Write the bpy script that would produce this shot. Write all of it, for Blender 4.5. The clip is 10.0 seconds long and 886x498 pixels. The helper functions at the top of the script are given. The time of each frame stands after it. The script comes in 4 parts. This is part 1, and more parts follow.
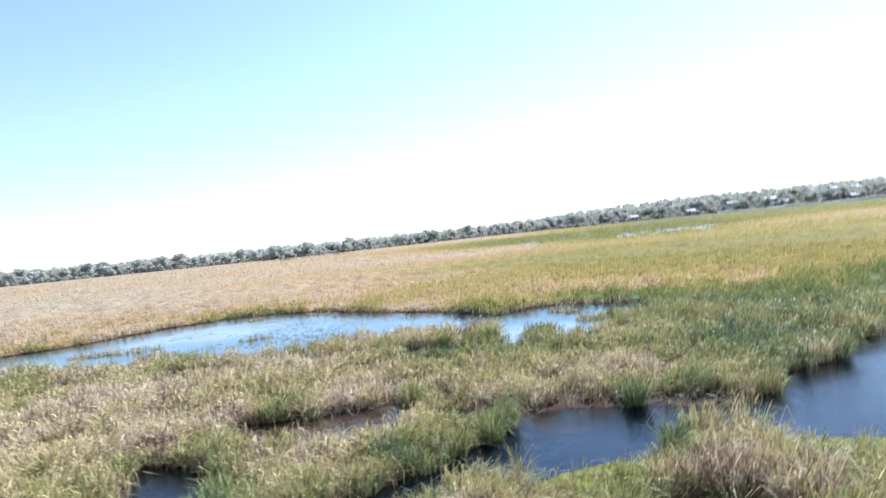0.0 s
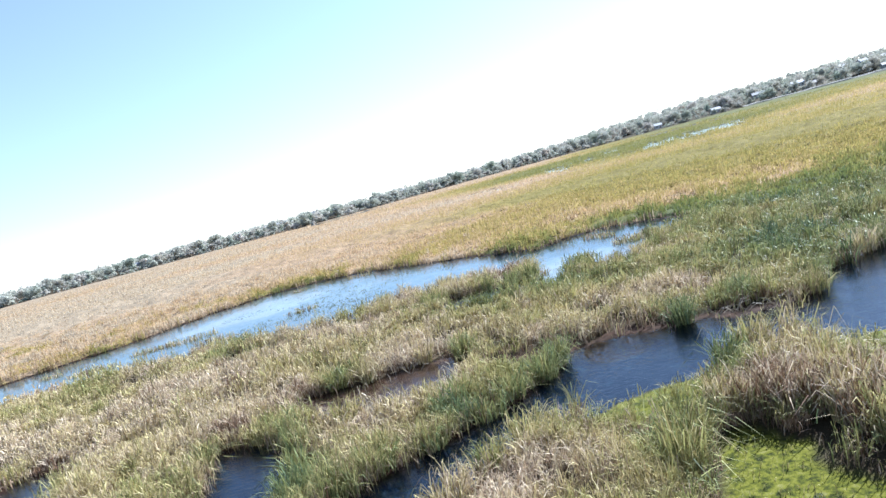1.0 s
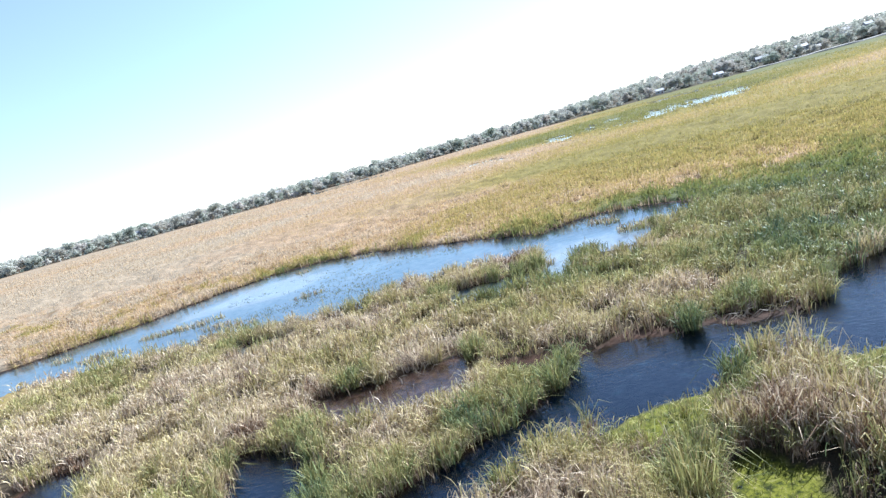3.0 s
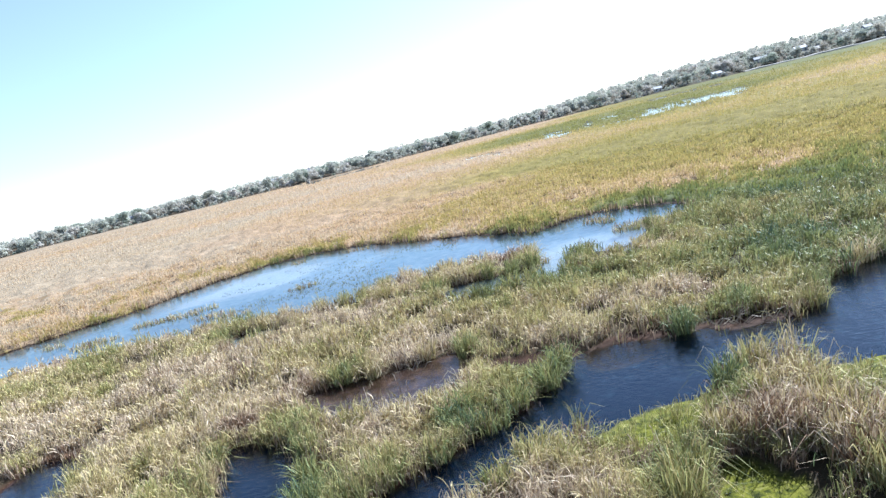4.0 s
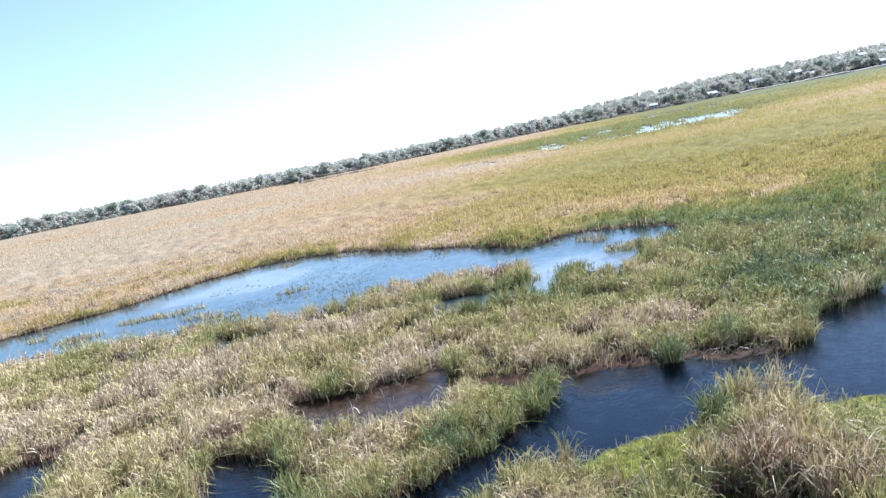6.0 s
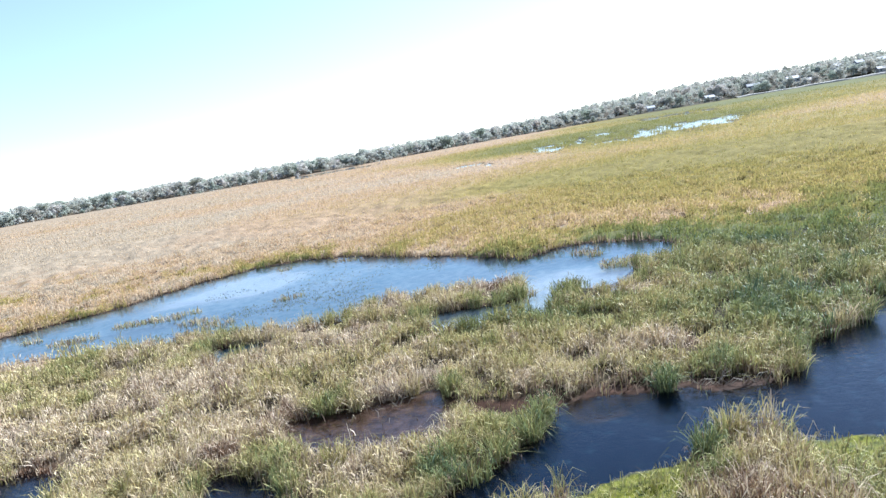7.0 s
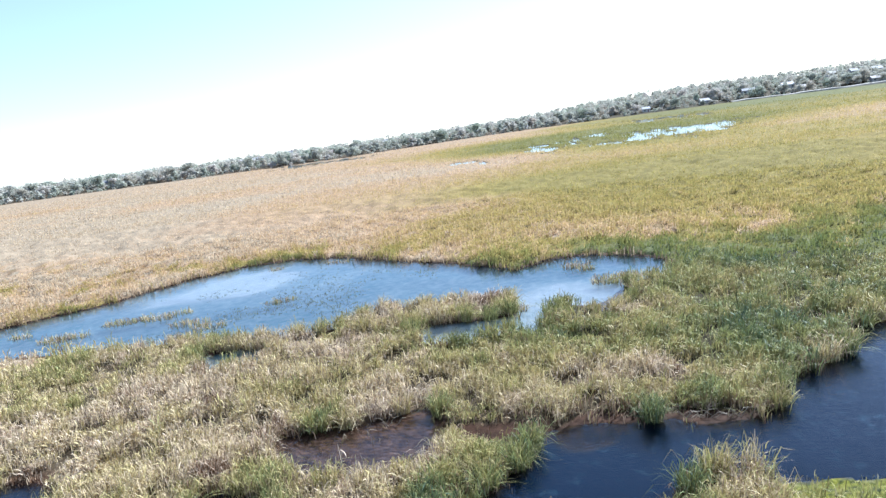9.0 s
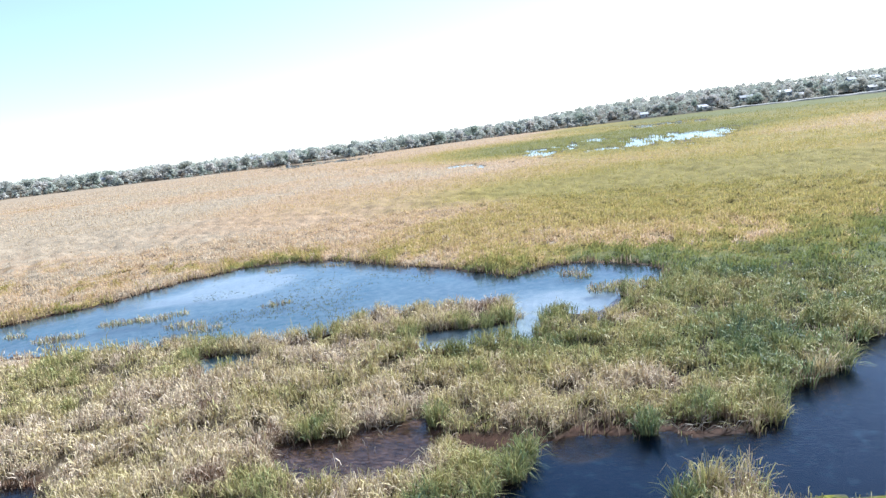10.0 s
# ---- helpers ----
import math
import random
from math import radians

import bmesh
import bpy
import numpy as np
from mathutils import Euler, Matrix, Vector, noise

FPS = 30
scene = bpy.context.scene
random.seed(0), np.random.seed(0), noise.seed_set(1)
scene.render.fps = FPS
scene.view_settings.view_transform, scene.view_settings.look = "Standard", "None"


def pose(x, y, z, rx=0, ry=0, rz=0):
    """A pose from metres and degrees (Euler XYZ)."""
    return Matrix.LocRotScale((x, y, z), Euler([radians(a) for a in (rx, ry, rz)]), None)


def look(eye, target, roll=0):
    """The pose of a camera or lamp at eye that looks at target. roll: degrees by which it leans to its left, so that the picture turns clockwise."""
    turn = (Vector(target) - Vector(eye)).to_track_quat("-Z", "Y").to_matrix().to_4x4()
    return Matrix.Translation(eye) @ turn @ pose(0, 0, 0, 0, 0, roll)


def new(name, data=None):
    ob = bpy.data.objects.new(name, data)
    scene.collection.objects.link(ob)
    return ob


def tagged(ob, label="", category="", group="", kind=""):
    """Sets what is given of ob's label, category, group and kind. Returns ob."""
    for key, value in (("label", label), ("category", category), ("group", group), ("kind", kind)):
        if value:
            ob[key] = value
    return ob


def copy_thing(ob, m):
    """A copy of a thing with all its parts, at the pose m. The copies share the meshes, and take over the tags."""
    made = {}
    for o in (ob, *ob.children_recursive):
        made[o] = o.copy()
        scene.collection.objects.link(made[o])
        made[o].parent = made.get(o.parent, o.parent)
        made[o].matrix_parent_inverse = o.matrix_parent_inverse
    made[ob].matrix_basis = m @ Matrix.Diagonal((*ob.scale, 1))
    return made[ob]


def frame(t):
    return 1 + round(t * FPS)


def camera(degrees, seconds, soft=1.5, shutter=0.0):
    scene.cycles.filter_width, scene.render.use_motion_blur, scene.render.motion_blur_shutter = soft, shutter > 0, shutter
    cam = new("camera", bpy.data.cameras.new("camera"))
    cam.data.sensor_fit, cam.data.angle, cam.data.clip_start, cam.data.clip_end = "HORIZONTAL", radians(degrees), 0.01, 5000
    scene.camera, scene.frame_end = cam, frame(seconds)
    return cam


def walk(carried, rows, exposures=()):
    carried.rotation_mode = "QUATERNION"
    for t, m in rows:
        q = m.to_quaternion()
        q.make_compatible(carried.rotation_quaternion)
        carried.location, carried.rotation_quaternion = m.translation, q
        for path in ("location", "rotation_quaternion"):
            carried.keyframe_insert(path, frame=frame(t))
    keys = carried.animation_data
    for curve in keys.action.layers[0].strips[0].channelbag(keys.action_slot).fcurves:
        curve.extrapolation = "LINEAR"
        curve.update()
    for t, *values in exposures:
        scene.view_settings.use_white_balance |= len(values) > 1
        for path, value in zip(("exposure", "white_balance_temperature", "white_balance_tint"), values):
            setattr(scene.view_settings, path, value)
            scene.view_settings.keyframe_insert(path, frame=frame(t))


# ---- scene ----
import collections

cam = camera(66.8, 10.0, 1.4, 0.5)
PATH = [
    (0, (0.466, -0.005, 12.287), (0.376, 1.992, 12.225), -5.8),
    (0.5, (0.604, -0.325, 12.336), (0.439, 1.662, 12.182), -12.1),
    (1, (0.623, -0.373, 13.119), (0.412, 1.604, 12.903), -15.1),
    (1.5, (0.655, -0.342, 13.828), (0.43, 1.63, 13.581), -15.9),
    (2, (0.647, -0.373, 14.557), (0.414, 1.595, 14.287), -16.1),
    (2.5, (0.638, -0.365, 15.399), (0.402, 1.599, 15.105), -15.9),
    (4, (0.609, -0.404, 16.443), (0.385, 1.554, 16.099), -14.0),
    (4.5, (0.565, -0.415, 16.51), (0.35, 1.545, 16.173), -13.1),
    (5, (0.544, -0.383, 16.554), (0.338, 1.577, 16.217), -12.5),
    (5.5, (0.506, -0.338, 16.666), (0.308, 1.624, 16.334), -11.8),
    (7, (0.557, -0.239, 19.29), (0.38, 1.722, 18.939), -9.9),
    (7.5, (0.583, -0.267, 20.056), (0.413, 1.694, 19.698), -9.2),
    (8, (0.546, -0.339, 20.739), (0.384, 1.62, 20.373), -8.8),
    (8.5, (0.575, -0.31, 21.285), (0.419, 1.648, 20.911), -8.3),
    (9, (0.586, -0.31, 21.703), (0.433, 1.648, 21.323), -7.9),
    (9.5, (0.573, -0.316, 22.059), (0.426, 1.642, 21.678), -7.4),
    (10, (0.548, -0.248, 22.26), (0.406, 1.711, 21.883), -7.0),
]
EXPOSURE = (1.75, 5170, 9)
walk(cam, [(t, look(eye, target, roll)) for t, eye, target, roll in PATH], [(0, *EXPOSURE), (10, *EXPOSURE)])

# ---- light ----
SUN_AZ, SUN_EL = 41.0, 41.0      # degrees clockwise from +y, degrees over the horizon
world = bpy.data.worlds.new("sky")
scene.world = world
world.use_nodes = True
wn = world.node_tree
sky = wn.nodes.new("ShaderNodeTexSky")
sky.sky_type = "NISHITA"
sky.sun_disc = False
sky.sun_elevation = radians(SUN_EL)
sky.sun_rotation = radians(SUN_AZ)
sky.altitude, sky.air_density, sky.dust_density, sky.ozone_density = 50, 1.0, 0.15, 1.0
wn.nodes["Background"].inputs["Strength"].default_value = 0.06
pale = wn.nodes.new("ShaderNodeHueSaturation")
pale.inputs["Hue"].default_value = 0.503
pale.inputs["Saturation"].default_value = 0.72
wn.links.new(sky.outputs["Color"], pale.inputs["Color"])
wn.links.new(pale.outputs["Color"], wn.nodes["Background"].inputs["Color"])
sun = new("sun", bpy.data.lights.new("sun", "SUN"))
sun.data.energy, sun.data.angle, sun.data.color = 5.0, radians(0.6), (1.0, 0.94, 0.84)
az, el = radians(SUN_AZ), radians(SUN_EL)
sun.matrix_world = look((0, 0, 60), (-60 * math.sin(az) * math.cos(el), -60 * math.cos(az) * math.cos(el), 60 - 60 * math.sin(el)))

rng = np.random.default_rng(7)


# ---- materials ----
def material(name):
    m = bpy.data.materials.new(name)
    m.use_nodes = True
    return m, m.node_tree.nodes, m.node_tree.links, m.node_tree.nodes["Principled BSDF"]


def node(nodes, kind, **values):
    n = nodes.new("ShaderNode" + kind)
    for key, value in values.items():
        if key in n.inputs:
            n.inputs[key].default_value = value
    return n


def ramp(nodes, stops):
    n = nodes.new("ShaderNodeValToRGB")
    while len(n.color_ramp.elements) < len(stops):
        n.color_ramp.elements.new(0.5)
    for e, (at, col) in zip(n.color_ramp.elements, stops):
        e.position, e.color = at, (*col, 1)
    return n


def math_node(nodes, op, a=0.0, b=0.0, clamp=False):
    n = nodes.new("ShaderNodeMath")
    n.operation, n.use_clamp = op, clamp
    n.inputs[0].default_value, n.inputs[1].default_value = a, b
    return n


def mix_rgb(nodes, links, fac, a, b, blend="MIX"):
    n = nodes.new("ShaderNodeMix")
    n.data_type, n.blend_type = "RGBA", blend
    for sock, v in ((n.inputs[0], fac), (n.inputs[6], a), (n.inputs[7], b)):
        if isinstance(v, (tuple, list)):
            sock.default_value = (*v, 1)
        elif isinstance(v, float):
            sock.default_value = v
        else:
            links.new(v, sock)
    return n.outputs[2]


STRAW = [(0.0, (0.20, 0.12, 0.07)), (0.1, (0.625, 0.505, 0.37)), (0.24, (0.56, 0.455, 0.28)), (0.40, (0.49, 0.405, 0.182)), (0.56, (0.355, 0.335, 0.125)), (0.78, (0.195, 0.226, 0.088)), (1.0, (0.095, 0.146, 0.092))]

MEADOW = [(0.0, (0.19, 0.12, 0.07)), (0.1, (0.535, 0.44, 0.305)), (0.25, (0.56, 0.40, 0.245)), (0.40, (0.41, 0.325, 0.108)), (0.56, (0.245, 0.23, 0.072)), (0.78, (0.165, 0.185, 0.055)), (1.0, (0.09, 0.13, 0.075))]


def leaf_material(name, stops=STRAW, translucent=0.2, rough=0.55):
    """Reed leaves: colour from the plant's own tone, jittered leaf by leaf, with light shining through."""
    m, nodes, links, bsdf = material(name)
    att = node(nodes, "Attribute")
    att.attribute_name = "tone"
    cr = ramp(nodes, stops)
    links.new(att.outputs["Fac"], cr.inputs[0])
    rnd = node(nodes, "Attribute")
    rnd.attribute_name = "leaf"
    jit = ramp(nodes, [(0.0, (0.30, 0.28, 0.27)), (0.35, (0.78, 0.77, 0.76)), (0.8, (1.06, 1.06, 1.06)), (1.0, (1.24, 1.25, 1.27))])
    links.new(rnd.outputs["Fac"], jit.inputs[0])
    col = mix_rgb(nodes, links, 1.0, cr.outputs[0], jit.outputs[0], "MULTIPLY")
    links.new(col, bsdf.inputs["Base Color"])
    bsdf.inputs["Roughness"].default_value = rough
    bsdf.inputs["Specular IOR Level"].default_value = 0.14 if rough < 0.6 else 0.1
    tr = node(nodes, "BsdfTranslucent")
    links.new(col, tr.inputs["Color"])
    mx = node(nodes, "MixShader", Fac=translucent)
    links.new(bsdf.outputs[0], mx.inputs[1])
    links.new(tr.outputs[0], mx.inputs[2])
    links.new(mx.outputs[0], nodes["Material Output"].inputs["Surface"])
    return m


def ground_material():
    """Peat and leaf litter, wet mud and mats of algae, by the plan of the marsh."""
    m, nodes, links, bsdf = material("marsh_soil")
    geo = node(nodes, "NewGeometry")
    n1 = node(nodes, "TexNoise", Scale=0.9, Detail=8.0, Roughness=0.65)
    n2 = node(nodes, "TexNoise", Scale=9.0, Detail=6.0, Roughness=0.7)
    n3 = node(nodes, "TexNoise", Scale=0.05, Detail=6.0, Roughness=0.6)
    for n in (n1, n2, n3):
        links.new(geo.outputs["Position"], n.inputs["Vector"])
    tone = node(nodes, "Attribute")
    tone.attribute_name = "tone"
    litter = ramp(nodes, [(0.0, (0.09, 0.065, 0.042)), (0.5, (0.05, 0.042, 0.024)), (1.0, (0.025, 0.03, 0.014))])
    links.new(tone.outputs["Fac"], litter.inputs[0])
    spots = ramp(nodes, [(0.3, (0.45, 0.42, 0.4)), (0.65, (1.1, 1.1, 1.1))])
    links.new(n2.outputs["Fac"], spots.inputs[0])
    base = mix_rgb(nodes, links, 1.0, litter.outputs[0], spots.outputs[0], "MULTIPLY")
    mudc = ramp(nodes, [(0.3, (0.012, 0.005, 0.002)), (0.5, (0.026, 0.012, 0.006)), (0.7, (0.06, 0.031, 0.017))])
    links.new(n1.outputs["Fac"], mudc.inputs[0])
    mud = node(nodes, "Attribute")
    mud.attribute_name = "mud"
    base = mix_rgb(nodes, links, mud.outputs["Fac"], base, mudc.outputs[0])
    panc = ramp(nodes, [(0.3, (0.03, 0.016, 0.01)), (0.5, (0.10, 0.056, 0.039)), (0.7, (0.19, 0.115, 0.085))])
    links.new(n1.outputs["Fac"], panc.inputs[0])
    pan = node(nodes, "Attribute")
    pan.attribute_name = "pan"
    base = mix_rgb(nodes, links, pan.outputs["Fac"], base, panc.outputs[0])
    algc = ramp(nodes, [(0.36, (0.014, 0.018, 0.005)), (0.45, (0.05, 0.056, 0.008)), (0.55, (0.11, 0.11, 0.013)), (0.7, (0.16, 0.15, 0.055))])
    n4 = node(nodes, "TexNoise", Scale=2.4, Detail=8.0, Roughness=0.72)
    links.new(geo.outputs["Position"], n4.inputs["Vector"])
    links.new(n4.outputs["Fac"], algc.inputs[0])
    alg = node(nodes, "Attribute")
    alg.attribute_name = "algae"
    base = mix_rgb(nodes, links, alg.outputs["Fac"], base, algc.outputs[0])
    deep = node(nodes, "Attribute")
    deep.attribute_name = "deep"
    bed_sheen = node(nodes, "Attribute")
    bed_sheen.attribute_name = "bed_sheen"
    # blue to near-white bed: the water's sky reflection painted into its floor
    sheenc = ramp(nodes, [(0.0, (0.001, 0.012, 0.04)), (0.45, (0.09, 0.215, 0.28)), (1.0, (0.62, 0.67, 0.7))])
    sheen_mix = math_node(nodes, "MULTIPLY_ADD", 0.0, 0.45)
    links.new(n1.outputs["Fac"], sheen_mix.inputs[0])
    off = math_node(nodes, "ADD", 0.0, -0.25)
    links.new(bed_sheen.outputs["Fac"], off.inputs[0])
    links.new(off.outputs[0], sheen_mix.inputs[2])
    links.new(sheen_mix.outputs[0], sheenc.inputs[0])
    base = mix_rgb(nodes, links, deep.outputs["Fac"], base, sheenc.outputs[0])
    links.new(base, bsdf.inputs["Base Color"])
    rough = node(nodes, "MapRange")
    links.new(mud.outputs["Fac"], rough.inputs["Value"])
    rough.inputs["To Min"].default_value, rough.inputs["To Max"].default_value = 0.95, 0.7
    links.new(rough.outputs["Result"], bsdf.inputs["Roughness"])
    bsdf.inputs["Specular IOR Level"].default_value = 0.06
    bump = node(nodes, "Bump", Strength=0.6, Distance=0.05)
    links.new(n2.outputs["Fac"], bump.inputs["Height"])
    links.new(bump.outputs[0], bsdf.inputs["Normal"])
    return m


def water_material():
    """Clear dark water: mirror by Fresnel over what lies below, ruffled by wind in patches."""
    m, nodes, links, bsdf = material("marsh_water")
    nodes.remove(bsdf)
    geo = node(nodes, "NewGeometry")
    ripple = node(nodes, "TexNoise", Scale=2.2, Detail=3.0, Roughness=0.55)
    fine = node(nodes, "TexNoise", Scale=7.0, Detail=2.0, Roughness=0.5)
    patch = node(nodes, "TexNoise", Scale=0.075, Detail=3.0, Roughness=0.55, Distortion=0.6)
    stretch = node(nodes, "Mapping")
    stretch.inputs["Scale"].default_value = (0.8, 1.5, 1.0)
    stretch.inputs["Rotation"].default_value = (0, 0, radians(-28))
    links.new(geo.outputs["Position"], stretch.inputs["Vector"])
    slick = node(nodes, "Mapping")
    slick.inputs["Scale"].default_value = (0.55, 1.9, 1.0)
    slick.inputs["Rotation"].default_value = (0, 0, radians(-30))
    links.new(geo.outputs["Position"], slick.inputs["Vector"])
    for n in (ripple, fine):
        links.new(stretch.outputs[0], n.inputs["Vector"])
    links.new(slick.outputs[0], patch.inputs["Vector"])
    calm = ramp(nodes, [(0.36, (0.5, 0.5, 0.5)), (0.55, (1, 1, 1))])
    links.new(patch.outputs["Fac"], calm.inputs[0])
    h = math_node(nodes, "MULTIPLY_ADD", 0.0, 0.2)
    links.new(fine.outputs["Fac"], h.inputs[0])
    links.new(ripple.outputs["Fac"], h.inputs[2])
    amp = math_node(nodes, "MULTIPLY")
    level = math_node(nodes, "SUBTRACT", 0.0, 0.6)
    links.new(h.outputs[0], level.inputs[0])
    links.new(level.outputs[0], amp.inputs[0])
    # the northern pool lies sheltered, the river open to the wind
    place = node(nodes, "SeparateXYZ")
    links.new(geo.outputs["Position"], place.inputs[0])
    lee = node(nodes, "MapRange")
    for key, value in (("From Min", 54.0), ("From Max", 74.0), ("To Min", 1.0), ("To Max", 0.35)):
        lee.inputs[key].default_value = value
    links.new(place.outputs["Y"], lee.inputs["Value"])
    wind = math_node(nodes, "MULTIPLY")
    links.new(calm.outputs[0], wind.inputs[0])
    links.new(lee.outputs["Result"], wind.inputs[1])
    links.new(wind.outputs[0], amp.inputs[1])
    bump = node(nodes, "Bump", Strength=0.4, Distance=0.1)
    links.new(amp.outputs[0], bump.inputs["Height"])
    gloss = node(nodes, "BsdfGlossy", Roughness=0.03)
    gloss.inputs["Color"].default_value = (0.93, 0.96, 1, 1)
    clear = node(nodes, "BsdfTransparent")
    clear.inputs["Color"].default_value = (0.9, 0.9, 0.86, 1)
    fr = node(nodes, "Fresnel", IOR=1.33)
    links.new(bump.outputs[0], gloss.inputs["Normal"])
    links.new(bump.outputs[0], fr.inputs["Normal"])
    mx = node(nodes, "MixShader")
    links.new(fr.outputs[0], mx.inputs[0])
    links.new(clear.outputs[0], mx.inputs[1])
    links.new(gloss.outputs[0], mx.inputs[2])
    links.new(mx.outputs[0], nodes["Material Output"].inputs["Surface"])
    return m


def varied_material(name, stops, rough=0.8, scale=3.0, translucent=0.0, specular=0.3):
    """A plain outdoor surface whose colour differs from thing to thing and in blotches."""
    m, nodes, links, bsdf = material(name)
    info = node(nodes, "ObjectInfo")
    tex = node(nodes, "TexNoise", Scale=scale, Detail=5.0, Roughness=0.65)
    co = node(nodes, "TexCoord")
    links.new(co.outputs["Object"], tex.inputs["Vector"])
    cr = ramp(nodes, stops)
    links.new(info.outputs["Random"], cr.inputs[0])
    sp = ramp(nodes, [(0.3, (0.7, 0.7, 0.7)), (0.7, (1.15, 1.15, 1.15))])
    links.new(tex.outputs["Fac"], sp.inputs[0])
    col = mix_rgb(nodes, links, 1.0, cr.outputs[0], sp.outputs[0], "MULTIPLY")
    links.new(col, bsdf.inputs["Base Color"])
    bsdf.inputs["Roughness"].default_value = rough
    bsdf.inputs["Specular IOR Level"].default_value = specular
    if translucent:
        tr = node(nodes, "BsdfTranslucent")
        links.new(col, tr.inputs["Color"])
        mx = node(nodes, "MixShader", Fac=translucent)
        links.new(bsdf.outputs[0], mx.inputs[1])
        links.new(tr.outputs[0], mx.inputs[2])
        links.new(mx.outputs[0], nodes["Material Output"].inputs["Surface"])
    return m


def canopy_material():
    """Dead and green grass seen from afar: the plants' colour, mottled from a few centimetres to many metres."""
    m, nodes, links, bsdf = material("grass_canopy")
    att = node(nodes, "Attribute")
    att.attribute_name = "tone"
    geo = node(nodes, "NewGeometry")
    n1 = node(nodes, "TexNoise", Scale=1.6, Detail=6.0, Roughness=0.75)
    n2 = node(nodes, "TexNoise", Scale=0.28, Detail=6.0, Roughness=0.65)
    for n in (n1, n2):
        links.new(geo.outputs["Position"], n.inputs["Vector"])
    shift = math_node(nodes, "MULTIPLY_ADD", 0.0, 0.3)
    links.new(n1.outputs["Fac"], shift.inputs[0])
    off = math_node(nodes, "ADD", 0.0, -0.15)
    links.new(att.outputs["Fac"], off.inputs[0])
    links.new(off.outputs[0], shift.inputs[2])
    floor = math_node(nodes, "MAXIMUM", 0.0, 0.1)
    links.new(shift.outputs[0], floor.inputs[0])
    cr = ramp(nodes, [(0.1, (0.23, 0.187, 0.13)), (0.25, (0.25, 0.175, 0.108)), (0.40, (0.18, 0.142, 0.046)), (0.55, (0.115, 0.107, 0.039)), (0.75, (0.098, 0.106, 0.048)), (1.0, (0.09, 0.102, 0.06))])
    links.new(floor.outputs[0], cr.inputs[0])
    mott = ramp(nodes, [(0.3, (0.62, 0.62, 0.62)), (0.7, (1.2, 1.2, 1.2))])
    links.new(n1.outputs["Fac"], mott.inputs[0])
    big = ramp(nodes, [(0.3, (0.72, 0.73, 0.74)), (0.7, (1.22, 1.2, 1.18))])
    links.new(n2.outputs["Fac"], big.inputs[0])
    col = mix_rgb(nodes, links, 1.0, cr.outputs[0], mott.outputs[0], "MULTIPLY")
    col = mix_rgb(nodes, links, 1.0, col, big.outputs[0], "MULTIPLY")
    links.new(col, bsdf.inputs["Base Color"])
    bsdf.inputs["Roughness"].default_value = 1.0
    bsdf.inputs["Specular IOR Level"].default_value = 0.05
    bump = node(nodes, "Bump", Strength=0.5, Distance=0.25)
    links.new(n1.outputs["Fac"], bump.inputs["Height"])
    links.new(bump.outputs[0], bsdf.inputs["Normal"])
    return m


REED = leaf_material("reed_leaf")
CANOPY = canopy_material()
FAR_REED = leaf_material("far_reed_leaf", MEADOW, 0.4, 0.9)
SOIL = ground_material()
WATER = water_material()
BARK = varied_material("bark", [(0.0, (0.10, 0.085, 0.07)), (1.0, (0.2, 0.18, 0.15))], 0.9)
# autumn leaf colours with the distance haze painted in as pale grey
HAZED_TREES = [(0.0, (0.53, 0.51, 0.44)), (0.3, (0.46, 0.475, 0.39)), (0.55, (0.57, 0.525, 0.465)), (0.8, (0.35, 0.39, 0.305)), (1.0, (0.53, 0.47, 0.395))]
HAZED_FOLIAGE = varied_material("hazed_autumn_foliage", HAZED_TREES, 0.8, 0.7, 0.35, 0.1)
SIDING = varied_material("painted_siding", [(0.0, (0.62, 0.62, 0.6)), (0.5, (0.5, 0.48, 0.44)), (1.0, (0.34, 0.35, 0.37))], 0.6)
ROOFING = varied_material("roof_shingle", [(0.0, (0.16, 0.16, 0.17)), (0.55, (0.28, 0.28, 0.29)), (0.8, (0.36, 0.36, 0.37)), (1.0, (0.16, 0.12, 0.1))], 0.75)
PANE = varied_material("window_glass", [(0.0, (0.03, 0.04, 0.05)), (1.0, (0.05, 0.06, 0.07))], 0.08, 3.0, 0.0, 0.6)
DOORWOOD = varied_material("painted_door", [(0.0, (0.2, 0.08, 0.06)), (1.0, (0.1, 0.12, 0.16))], 0.5)


# ---- the plan of the marsh: outlines of the water, in metres ----
POOL = [(-103.4, 69.6), (-85.8, 82.6), (-72.9, 91.9), (-61.9, 99.1), (-53, 111.2), (-44.8, 117.4), (-36.4, 118.2), (-26.9, 114.8), (-19.3, 109.1), (-9.7,
        101.4), (-0.6, 93.7), (3.1, 90.1), (7.2, 92.9), (12.5, 94.1), (17.8, 91.1), (22.4, 85.9), (20.6, 79), (15.6, 77.4), (13, 72), (10.4, 69.6), (7.3,
        71), (5.9, 70.5), (4.8, 68), (4.1, 63), (3.8, 59.3), (2.2, 59.3), (1.8, 64.5), (1.8, 67.5), (2.2, 74.5), (1.4, 77.4), (-2, 77.8), (-8.2, 76.6), (-13.5, 78.5), (-17, 74.2), (-20.5, 70),
        (-26.7, 70.8), (-33, 72.2), (-40.2, 73.5), (-48.5, 74.3), (-58.8, 75.1), (-72.8, 68.4), (-92.6, 57.6)]
SIDE_POOL = [(-9.6, 67.3), (-7, 69.5), (-2.9, 68.9), (1.9, 69.3), (2.2, 64.5), (-1.8, 62), (-7.2, 62.4)]
